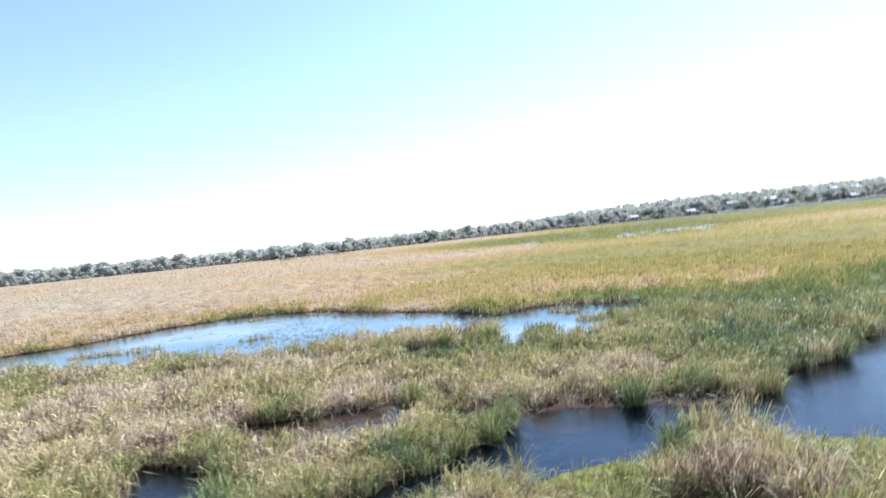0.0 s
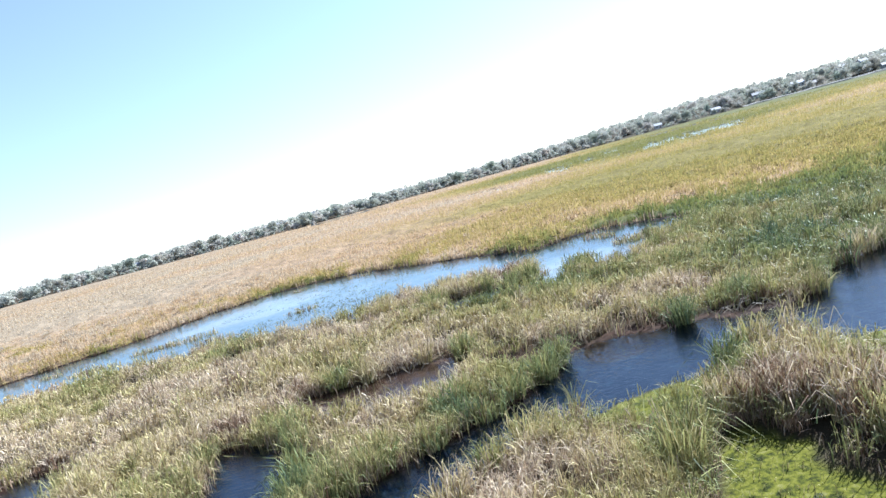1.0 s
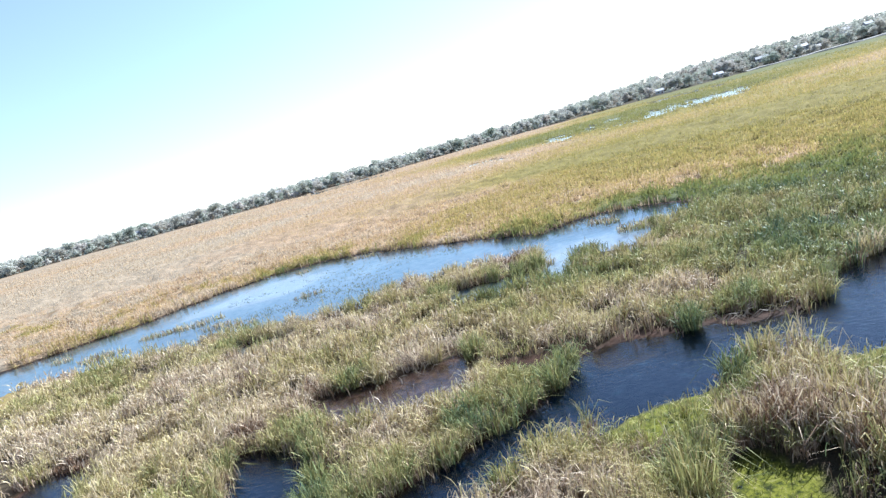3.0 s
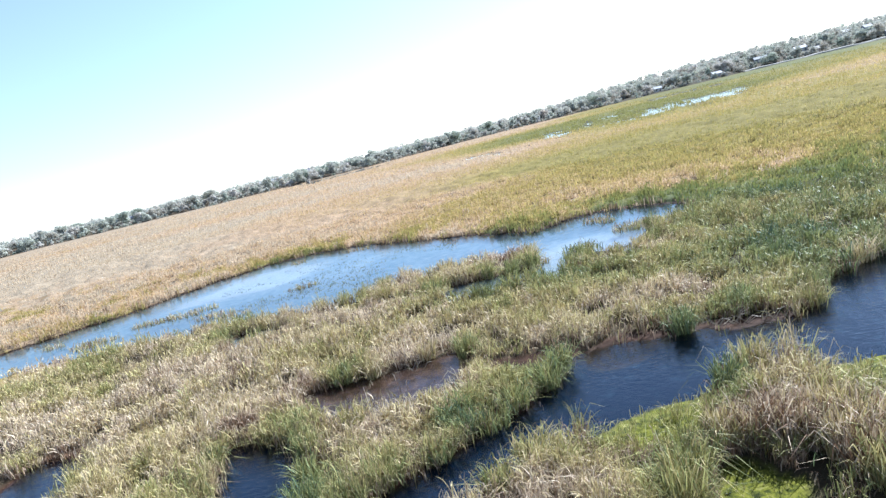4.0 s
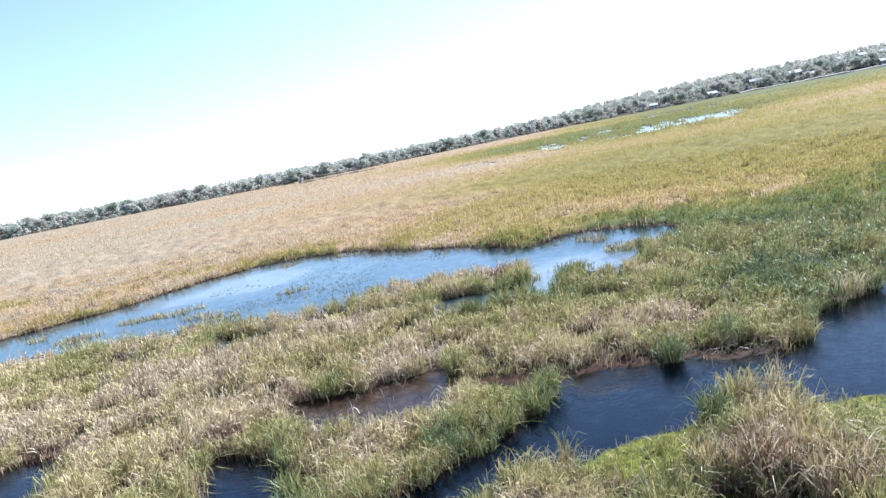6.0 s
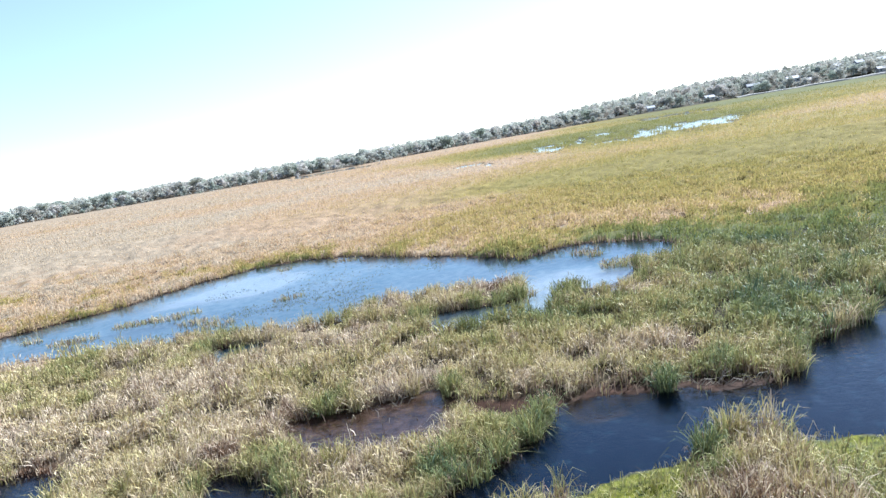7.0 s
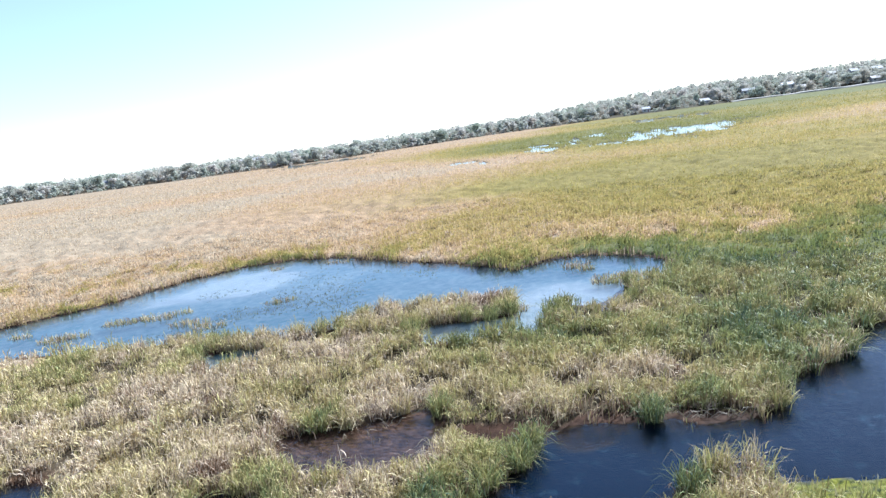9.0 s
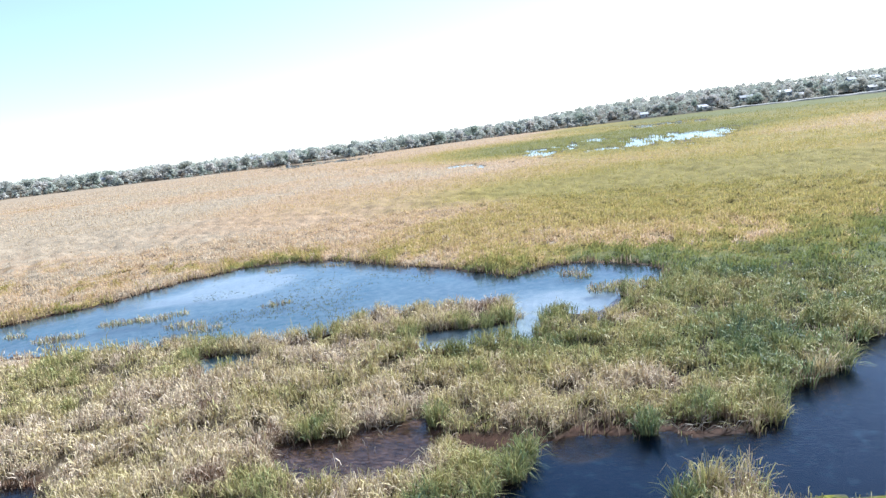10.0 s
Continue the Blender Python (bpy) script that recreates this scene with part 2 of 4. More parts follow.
POCKET = [(-32.6, 67.6), (-28, 68.4), (-25.4, 67), (-23.4, 64.5), (-26, 61.6), (-29, 61.2), (-31.6, 64)]
MUD_POOL = [(-17.5, 45), (-14.8, 45.9), (-11.5, 46.2), (-8.1, 47.5), (-6.2, 48.1), (-4.4, 44.7), (-4.5, 40.6), (-6.1, 38.6), (-9.1, 37.4), (-12.7, 38.3), (-15.8, 40.8)]
RIVER = [(-16, 14), (-10.4, 27.4), (-7.2, 30.3), (-4.9, 32.6), (-3.3, 34.5), (-0.6, 36.3), (1.2, 38.3), (1.7, 41.1), (4.2, 42.5), (8.1, 42.3), (10.9, 42.1),
        (13.1, 41), (16.2, 41.4), (18.3, 42.7), (20.4, 46.6), (23.4, 48.5), (26.3, 50), (27.6, 54.7), (30.8, 55.5), (34.7, 56.5), (51.4, 61.6), (74.6, 64.3),
        (76.3, 43.7), (40.8, 32.6), (25.4, 31.9), (18.2, 32.1), (14.7, 33), (13.2, 34.8), (10.1, 35.3), (8.1, 32.9), (4.9, 32), (2.3, 31.1), (-0.2, 30.1),
        (-2.5, 28.8), (-4.3, 26.1), (-6.2, 22.5), (-8, 12), (-9, -25), (-18, -25)]
CREEK = [(-20.2, 38.1), (-17.2, 38), (-15, 36.6), (-13.4, 32.4), (-12.9, 26.4), (-11.2, 19.4), (-20.2, 15.2), (-19, 32.2)]
CREEK_WEST = [(-37.2, 41.9), (-34.2, 42.7), (-31.3, 40.5), (-29.9, 37), (-28.7, 29), (-22.4, 19.1), (-34.4, 16.9), (-36.5, 36.8)]
FAR_POND = [(71, 308), (86, 300), (119, 333), (128, 367), (105, 370), (91, 378)]
FAR_STRIP = [(48, 308), (55, 322), (72, 326), (78, 354), (88, 381), (82, 350), (74, 316), (65, 304)]
FAR_PATCH = [(23, 342), (32, 359), (40, 343), (34, 318), (26, 320)]
FAR_SWALE = [(14, 350), (27, 372), (47, 386), (72, 412), (68, 375), (47, 358), (32, 350)]
FAR_DITCH = [(2.5, 309), (-16, 318), (-17, 305), (2, 290)]
FAR_REACH = [(113, 524), (153, 503), (143, 468), (103, 479)]
FAR_CUT = [(-162, 546), (-95, 538), (-90, 511), (-147, 499)]
ALGAE_POND = [(4.6, 20), (6.2, 24.6), (7.4, 26.4), (8.8, 25.9), (9.6, 24.2), (9.2, 22.6), (10.2, 20), (9, 15), (5, 15)]
ALGAE_SHORE = [(1.6, 30.4), (4.4, 32.0), (8.2, 33.2), (9.0, 31.9), (6.8, 30.0), (4.6, 28.4), (2.6, 29.0)]
ALGAE_EAST = [(13.4, 34), (18.2, 33.6), (26.4, 33.2), (26.4, 29.4), (18, 29.2), (14, 30.4)]
FLAT_NORTH = [(10, 67.5), (10.8, 72.4), (14.1, 76.2), (15.6, 73.4), (12.7, 67.4)]
BANK_MUD = [(10.4, 43.4), (12.2, 43.6), (14.6, 42.8), (16.6, 42.6), (16.2, 41), (12.6, 40.6), (10.6, 41.4)]
BANK_SPOT = [(3.0, 41.4), (4.4, 44.0), (6.2, 44.6), (8.2, 44.2), (9.2, 42.8), (8.2, 41.8), (5, 40.8)]
TRENCH = [(-4.8, 44.6), (-1.6, 44.5), (0.6, 44.6), (3.2, 44.6), (3.4, 42.2), (1.8, 41.8), (-1.6, 42.0), (-4.6, 42.4)]
LOW_SEDGE = [(5.6, 61.4), (10.4, 60.8), (9.6, 57), (6.2, 57.6)]


def hashed(i, j, seed):
    v = np.sin(i * 127.1 + j * 311.7 + seed * 74.7) * 43758.5453
    return v - np.floor(v)


def value_noise(x, y, seed):
    i, j = np.floor(x), np.floor(y)
    u, v = x - i, y - j
    u, v = u * u * (3 - 2 * u), v * v * (3 - 2 * v)
    a, b = hashed(i, j, seed), hashed(i + 1, j, seed)
    c, d = hashed(i, j + 1, seed), hashed(i + 1, j + 1, seed)
    return a + (b - a) * u + (c - a) * v + (a - b - c + d) * u * v


def fbm(x, y, size, seed, octaves=4):
    """Cloudy noise of about 0 to 1 whose largest lumps are size metres across."""
    total, weight, amp = 0, 0, 1.0
    for k in range(octaves):
        total = total + amp * value_noise(x / size * 2 ** k + 17.3 * k, y / size * 2 ** k - 9.1 * k, seed + k)
        weight += amp
        amp *= 0.5
    return total / weight


def outline_distance(x, y, outline):
    """Metres from the outline, negative inside it."""
    best, inside = np.full(x.shape, 1e9), np.zeros(x.shape, bool)
    for (ax, ay), (bx, by) in zip(outline, outline[1:] + outline[:1]):
        dx, dy = bx - ax, by - ay
        t = np.clip(((x - ax) * dx + (y - ay) * dy) / (dx * dx + dy * dy), 0, 1)
        best = np.minimum(best, (x - ax - t * dx) ** 2 + (y - ay - t * dy) ** 2)
        if by != ay:
            inside ^= ((ay > y) != (by > y)) & (x < dx * (y - ay) / dy + ax)
    return np.where(inside, -1, 1) * np.sqrt(best)


def ragged(x, y, amount):
    return amount * ((fbm(x, y, 3.2, 11) - 0.5) * 2.0 + (value_noise(x / 0.7, y / 0.7, 31) - 0.5) * 0.7)


# distances to the shores, kept on a fine grid
GX0, GY0, GSTEP, GNX, GNY = -125.0, -40.0, 0.35, 600, 480
gx, gy = np.meshgrid(GX0 + GSTEP * np.arange(GNX), GY0 + GSTEP * np.arange(GNY))
LAYERS = {
    "water": np.minimum.reduce([outline_distance(gx, gy, o) for o in (POOL, POCKET, SIDE_POOL, RIVER, CREEK, CREEK_WEST)]) + ragged(gx, gy, 0.75),
    "mud_pool": np.minimum(outline_distance(gx, gy, MUD_POOL), outline_distance(gx, gy, FLAT_NORTH)) + ragged(gx, gy, 0.5),
    "mud": np.minimum.reduce([outline_distance(gx, gy, o) for o in (BANK_SPOT, BANK_MUD, TRENCH)]) + ragged(gx, gy, 0.6),
    "sedge": outline_distance(gx, gy, LOW_SEDGE) + ragged(gx, gy, 0.8),
    "algae": np.minimum.reduce([outline_distance(gx, gy, o) for o in (ALGAE_POND, ALGAE_SHORE, ALGAE_EAST)]) + ragged(gx, gy, 1.0),
}


def layer(name, x, y):
    """A stored distance at any places; far outside the grid all is dry land."""
    u, v = (x - GX0) / GSTEP, (y - GY0) / GSTEP
    ok = (u > 0) & (v > 0) & (u < GNX - 2) & (v < GNY - 2)
    u, v = np.clip(u, 0, GNX - 2.001), np.clip(v, 0, GNY - 2.001)
    i, j = u.astype(int), v.astype(int)
    u, v, g = u - i, v - j, LAYERS[name]
    s = (g[j, i] * (1 - u) + g[j, i + 1] * u) * (1 - v) + (g[j + 1, i] * (1 - u) + g[j + 1, i + 1] * u) * v
    return np.where(ok, s, 20.0)


def far_water(x, y):
    d = np.minimum.reduce([outline_distance(x, y, o) + wet for o, wet in ((FAR_POND, 1), (FAR_STRIP, 3), (FAR_PATCH, 3), (FAR_SWALE, 9), (FAR_DITCH, 6), (FAR_REACH, 2), (FAR_CUT, 0))])
    return d + (fbm(x, y * 0.6, 14.0, 51) - 0.5) * 22 + (fbm(x, y * 0.3, 4.5, 53) - 0.5) * 62


def shore(x, y):
    """Metres to the nearest open water, negative in it."""
    s = layer("water", x, y)
    far = y > 200
    if np.any(far):
        s = np.where(far, np.minimum(s, far_water(x, y)), s)
    return s


def sigmoid(v):
    return 1 / (1 + np.exp(-np.clip(v, -60, 60)))


def wood_edge(x):
    """How far north the woods begin."""
    return 545 + 88 * sigmoid((x + 60) / 35) - 0.0006 * np.clip(x - 180, 0, 300) ** 2 - 0.0005 * np.clip(-x - 300, 0, 300) ** 2


def rise(x, y):
    """The slope that carries the woods and the houses; far behind it the land falls away."""
    d = np.clip(y - wood_edge(x) - 5, 0, 400)
    hill = 3.2 + 11 * sigmoid((x - 130) / 40) + 2.5 * sigmoid(-(x + 380) / 30)
    return hill * (1 - np.exp(-d / 85)) - 0.035 * np.clip(np.hypot(x, y) - 950, 0, 4000)


def ground_height(x, y):
    s = shore(x, y)
    z = np.clip(s * 0.6, -0.8, 0.10) + (fbm(x, y, 2.5, 3) - 0.5) * 0.10 * (s > 0.3)
    mp = layer("mud_pool", x, y)
    z = np.where(mp < 0.4, np.minimum(z, -0.035 + np.clip(mp, -0.4, 0.4) * 0.12 + (fbm(x, y, 1.6, 5) - 0.5) * 0.06), z)
    z = np.where(layer("mud", x, y) < 0.3, np.minimum(z, 0.03 + (fbm(x, y, 1.2, 6) - 0.5) * 0.08), z)
    al = layer("algae", x, y)
    z = np.where(al < 0.2, 0.02 + (fbm(x, y, 0.9, 8) - 0.45) * 0.10, z)
    return z + rise(x, y)


# stands that are greener (or drier) than those round them: x, y, radius, change of tone
GREENER = ((-4.6, 45.2, 1.8, 0.29), (-14.1, 46.3, 1.8, 0.36), (-11.8, 30.5, 2.4, 0.32), (-17, 39.8, 2, 0.22), (8.3, 43.6, 1.2, 0.08), (13.7, 44.8, 2.2, 0.29), (-4.8, 34.6, 2, 0.25),
           (8.9, 33.6, 1.1, 0.58), (-50, 64, 9, 0.22), (-10.6, 33.7, 2.5, -0.2), (-1, 26.2, 4, -0.15), (11.4, 31.5, 2, -0.3), (12.2, 49.5, 2.6, -0.35), (-7.5, 51.6, 4, -0.15),
           (15, 95.5, 5, 0.3), (22.5, 90, 5, 0.32), (3, 91.5, 4, 0.25), (-20, 112, 7, 0.22), (-36, 119.5, 6, 0.2), (27, 84, 5, 0.2))
WITHERED = ((-20.1, 39.8, 1.5), (-17.8, 45.9, 1.1), (10.8, 27.8, 1.9), (8, 27.6, 1.0), (-1, 75, 2.2), (-35, 42.6, 1.4), (7, 72.4, 1.6), (-25, 52, 1.0))


# swaths of the meadow of one colour: x, y, half width, half depth, tone
SWATHS = ((18, 118, 19, 11, 0.26), (-8, 205, 60, 36, 0.27), (46, 127, 34, 13, 0.41), (40, 97, 5, 4, 0.14), (160, 320, 60, 40, 0.25), (97, 199, 26, 14, 0.25), (-60, 480, 140, 70, 0.22),
          (70, 395, 95, 75, 0.6), (-125, 305, 40, 25, 0.24), (-4, 129, 17, 16, 0.34), (55, 185, 60, 42, 0.46), (290, 560, 150, 60, 0.66), (-310, 455, 90, 60, 0.16))


def reed_tone(x, y):
    """0: dry straw, 1: deep green."""
    d = np.hypot(x, y)
    s = np.clip(layer("water", x, y), -1, 30)
    blotch = fbm(x, y, 8.0, 21) - 0.5
    fine = fbm(x, y, 1.8, 23) - 0.5
    t = 0.20 + 0.62 * blotch + 0.55 * fine + 0.16 * sigmoid((x + 6) / 3)
    t += 0.46 * np.exp(-np.clip(s, 0, 30) / 1.6) * np.clip(fbm(x, y, 5.0, 71) * 1.8 - 0.55, -0.1, 1)
    # green stand on the east side
    g = outline_distance(x, y, [(10, 50), (22, 47), (60, 62), (110, 90), (120, 135), (60, 108), (30, 92), (22, 78), (14, 62)])
    t += 0.33 * sigmoid(-(g + 2 + blotch * 10) / 3.5)
    # straw north of the pool, olive farther east
    north = sigmoid((y - 122 + 0.25 * x + 12 * blotch) / 5)
    east = sigmoid((x - 0.10 * y + 30 * (fbm(x, y, 45, 27) - 0.5)) / 14)
    bands = fbm(x * 0.25, y, 22.0, 33) - 0.5
    mead = 0.13 + 0.29 * east + 0.28 * (fbm(x, y, 60.0, 29) - 0.5) + 0.15 * fine + 0.2 * bands * np.clip((d - 120) / 60, 0, 1)
    mead = np.maximum(mead, 0.1 + 0.15 * east)
    mead += 0.03 * np.clip((d - 260) / 240, 0, 1)
    mead += 0.6 * np.exp(-np.clip(s, 0, 30) / 2.0) * np.clip(fbm(x, y, 5.0, 71) * 1.8 - 0.3, 0, 1)
    t = t * (1 - north) + mead * north
    cloud = (0.7 + 0.8 * (fbm(x * 0.5, y, 12.0, 35) - 0.2)) * sigmoid((y - 99) / 3) * np.clip(s / 5, 0, 1)
    for px, py, rx, ry, goal in SWATHS:
        w = np.clip(1.7 * np.exp(-((x - px) / rx) ** 2 - ((y - py) / ry) ** 2) * cloud, 0, 0.93)
        t = t + w * (goal - t)
    dead = np.clip((fbm(x, y, 3.5, 77) - 0.73) * 9, 0, 1) * (1 - north)
    for sx, sy, r, change in GREENER:
        t = t + change * np.exp(-((x - sx) ** 2 + (y - sy) ** 2) / (r * r))
    for sx, sy, r in WITHERED:
        dead = np.maximum(dead, np.exp(-(((x - sx) ** 2 + (y - sy) ** 2) / (r * r)) ** 2))
    return np.clip(np.clip(t, 0.12, 0.8) - 0.5 * dead, 0, 1)


def part(name, bm, mat, parent, label=""):
    me = bpy.data.meshes.new(name)
    bm.to_mesh(me)
    bm.free()
    me.materials.append(mat)
    ob = new(name, me)
    ob.parent = parent
    return tagged(ob, label)


def mesh_from(name, verts, tris, mat, smooth=False, **attributes):
    """A mesh object out of arrays of places and triangles, with one value per vertex for each attribute."""
    me = bpy.data.meshes.new(name)
    k = tris.shape[1]
    me.vertices.add(len(verts))
    me.vertices.foreach_set("co", verts.astype(np.float32).ravel())
    me.loops.add(tris.size)
    me.loops.foreach_set("vertex_index", tris.astype(np.int32).ravel())
    me.polygons.add(len(tris))
    me.polygons.foreach_set("loop_start", np.arange(0, tris.size, k, dtype=np.int32))
    me.polygons.foreach_set("use_smooth", np.full(len(tris), smooth))
    for key, values in attributes.items():
        a = me.attributes.new(key, "FLOAT", "POINT")
        a.data.foreach_set("value", np.asarray(values, np.float32).ravel())
    me.materials.append(mat)
    me.update(calc_edges=True)
    return new(name, me)


# ---- ground and water ----
def steps(start, end, first, growth):
    out, at, step = [], start, first
    while at < end:
        at += step
        step *= growth
        out.append(at)
    return out


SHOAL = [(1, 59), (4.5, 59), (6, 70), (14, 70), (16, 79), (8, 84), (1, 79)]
# outline of the bright slick, a sky reflection painted on the pool floor
SHEEN_BANK = [(-54, 97.5), (-46, 99.5), (-38, 101), (-34.5, 107), (-39, 116), (-44.5, 113.5), (-49, 106), (-53, 101.5)]


def bed_sheen_tone(x, y):
    """Bed colour with the sky's reflection painted in. 0: dark blue river bed, about a half: the shallow pool's floor,
    1: the near-white slick.
    """
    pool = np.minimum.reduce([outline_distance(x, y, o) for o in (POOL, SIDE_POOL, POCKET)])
    bank = outline_distance(x, y, SHEEN_BANK) + (fbm(x * 0.6, y, 5.0, 83) - 0.5) * 7
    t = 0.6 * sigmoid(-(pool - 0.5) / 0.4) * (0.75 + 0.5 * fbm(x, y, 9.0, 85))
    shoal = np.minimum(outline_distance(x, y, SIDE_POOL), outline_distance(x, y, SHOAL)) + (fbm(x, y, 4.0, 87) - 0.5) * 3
    # side pool and far ponds: paler bed in place of reflected sky
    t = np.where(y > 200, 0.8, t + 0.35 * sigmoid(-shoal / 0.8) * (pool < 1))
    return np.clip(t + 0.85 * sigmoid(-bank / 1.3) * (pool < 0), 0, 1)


def make_ground():
    xs = np.array([-v for v in steps(78, 3000, 0.7, 1.1)][::-1] + list(np.arange(-78, 62, 0.4)) + steps(62, 3000, 0.7, 1.1))
    ys = np.array([-v for v in steps(30, 2500, 3, 1.2)][::-1] + list(np.arange(-30, 18, 1.5)) + list(np.arange(18, 122, 0.4)) + steps(122, 900, 0.7, 1.05) + [1200, 1700, 2400, 3200])
    x, y = np.meshgrid(xs, ys)
    x, y = x.ravel(), y.ravel()
    verts = np.stack([x, y, ground_height(x, y)], 1)
    nx, ny = len(xs), len(ys)
    i = (np.arange(ny - 1)[:, None] * nx + np.arange(nx - 1)[None, :]).ravel()
    quads = np.stack([i, i + 1, i + 1 + nx, i + nx], 1)
    s = shore(x, y)
    mp, md, al = layer("mud_pool", x, y), layer("mud", x, y), layer("algae", x, y)
    edge = np.clip(1.2 - np.abs(s - 0.2) / 0.7, 0, 1)
    mud = np.clip(np.maximum.reduce([0.5 - mp * 2, 0.5 - md * 2, edge]), 0, 1)
    ob = mesh_from("ground", verts, quads, SOIL, True, tone=reed_tone(x, y), mud=mud, pan=np.clip(0.5 - mp * 2, 0, 1), algae=np.clip(0.5 - al * 2.5, 0, 1), deep=np.clip(-s * 2.5 - 0.1, 0, 1) * np.clip(0.3 + al * 2.5, 0, 1) * np.clip(0.5 + md * 2, 0, 1), bed_sheen=bed_sheen_tone(x, y))
    tagged(ob, "flat marsh ground of brown peat, mud and bright algae", "ground", kind="structure")


def make_water():
    verts = np.array([(-420, -200, 0), (420, -200, 0), (420, 548, 0), (-420, 548, 0)], float)
    ob = mesh_from("water", verts, np.array([[0, 1, 2, 3]]), WATER)
    tagged(ob, "dark blue marsh water with wind ripples", "water", kind="structure")


make_ground()
make_water()


# ---- reeds ----
def scatter(r0, r1, per_m2, half_angle, centre=90.0, tussock=24):
    """Random tussocks in a ring sector of the marsh, each of many leaves: their places, where each leaf leans, and each tussock's chance number."""
    a0, a1 = radians(centre - half_angle), radians(centre + half_angle)
    n = int(0.5 * (a1 - a0) * (r1 * r1 - r0 * r0) * per_m2 / tussock)
    r, a = np.sqrt(rng.uniform(r0 * r0, r1 * r1, n)), rng.uniform(a0, a1, n)
    cx, cy = r * np.cos(a), r * np.sin(a)
    size = 0.55 * np.sqrt(tussock / per_m2) * rng.uniform(0.6, 1.3, n)
    many = np.repeat(np.arange(n), rng.integers(int(tussock * 0.5), int(tussock * 1.5) + 1, n))
    dx, dy = rng.normal(0, 1, len(many)), rng.normal(0, 1, len(many))
    return cx[many] + size[many] * dx, cy[many] + size[many] * dy, np.arctan2(dy, dx), rng.uniform(0, 1, n)[many]


def reed_height(x, y):
    s = np.clip(shore(x, y), -1, 20)
    h = 1.4 + 0.7 * (fbm(x, y, 6.0, 61) - 0.5) * 2 + 1.05 * (fbm(x, y, 2.4, 63, 2) - 0.5) * 2
    h = np.clip(h + 0.15 * np.exp(-np.clip(s, 0, 9) / 2), 0.55, 2.5)
    h = h + 0.6 * np.exp(-((x - 10.8) ** 2 + (y - 29.3) ** 2) / 10) - 0.35 * np.exp(-((x + 2) ** 2 + (y - 60) ** 2) / 20)
    h = np.where(layer("sedge", x, y) < 0, 0.35 * h, h)
    return np.where(layer("algae", x, y) < 0.15, np.where(y > 28, 0.4 * h, 0.10 + 0.12 * h), h)


def grows(x, y):
    """Where reeds stand: dry land and a thin wading fringe, no open mud or algae."""
    s = shore(x, y)
    ok = (s > -0.1) | ((s > -0.7) & (rng.uniform(0, 1, x.shape) < 0.07) & (layer("algae", x, y) > 1.2))
    ok &= (rng.uniform(0, 1, x.shape) < np.clip((fbm(x, y, 2.4, 91, 3) - 0.30) * 7, 0.10, 1)) | (y > 90)
    ok &= (layer("mud_pool", x, y) > 0.1) | (rng.uniform(0, 1, x.shape) < 0.004)
    ok &= (layer("mud", x, y) > 0.1) | (rng.uniform(0, 1, x.shape) < 0.06)
    ok &= (layer("algae", x, y) > 0.15) | (rng.uniform(0, 1, x.shape) < np.where(y > 28, 0.3, 0.07))
    return ok & (y < wood_edge(x) - 4)


def blades(x, y, z, height, width, tone, segments=3, lean=0.42, toward=None, vary=1.0):
    """Arrays for leaves that stand at x, y, arch over to one side and droop at the tip."""
    n = len(x)
    a = rng.uniform(0, 2 * np.pi, n)
    b = rng.uniform(0, 2 * np.pi, n) if toward is None else toward + rng.normal(0, 0.9, n)
    out = height * np.minimum(np.abs(rng.normal(0, lean, n)), 1.25)
    ox, oy = out * np.cos(b) + 0.09 * height, out * np.sin(b) - 0.05 * height
    wx, wy = 0.5 * width * np.cos(a), 0.5 * width * np.sin(a)
    up = height * np.clip(1.0 - 0.35 * (out / height) ** 1.5, 0.15, 1)
    leaf = 0.55 + vary * (rng.uniform(0, 1, n) - 0.55)

    def at(f, k, w, side=0.0):
        return [np.stack([x + f * ox + s * w * wx - side * np.sin(b), y + f * oy + s * w * wy + side * np.cos(b), z + k * up], 1) for s in ((-1, 1) if w else (0,))]

    if segments == 1:
        v, t = at(0, 0, 1) + at(1, 1, 0), [[0, 1, 2]]
    elif segments == 2:
        v, t = at(0, 0, 0.7) + at(0.3, 0.66, 1) + at(1, 1, 0), [[0, 1, 3], [0, 3, 2], [2, 3, 4]]
    else:
        fold = np.where(rng.uniform(0, 1, n) < 0.75, rng.uniform(0.1, 0.75, n), 0)
        curl = rng.normal(0, 0.26, n) * height
        v, t = at(0, 0, 0.7) + at(0.22, 0.55, 1, 0.0) + at(0.72, 0.95, 0.6, 0.35 * curl) + at(rng.uniform(0.95, 1.6, n), 1.05 - fold, 0, curl), [[0, 1, 3], [0, 3, 2], [2, 3, 5], [2, 5, 4], [4, 5, 6]]
    v, t = np.stack(v, 1), np.array(t)
    k = v.shape[1]
    tris = (np.arange(n)[:, None, None] * k + t[None]).reshape(-1, 3)
    return v.reshape(-1, 3), tris, np.repeat(tone, k), np.repeat(leaf, k)


def gather(name, pieces, label, category="reeds", kind="stuff", mat=None):
    verts, tris, tone, leaf, base = [], [], [], [], 0
    for v, t, a, b in pieces:
        verts.append(v), tris.append(t + base), tone.append(a), leaf.append(b)
        base += len(v)
    ob = mesh_from(name, np.concatenate(verts), np.concatenate(tris), mat or REED, False, tone=np.concatenate(tone), leaf=np.concatenate(leaf))
    return tagged(ob, label, category, kind=kind)


def south_bank(x):
    return np.interp(x, [-9, -4, 0, 5, 10, 13, 18, 40, 74], [10, 27.5, 33, 35, 38, 37.5, 36, 36, 46])


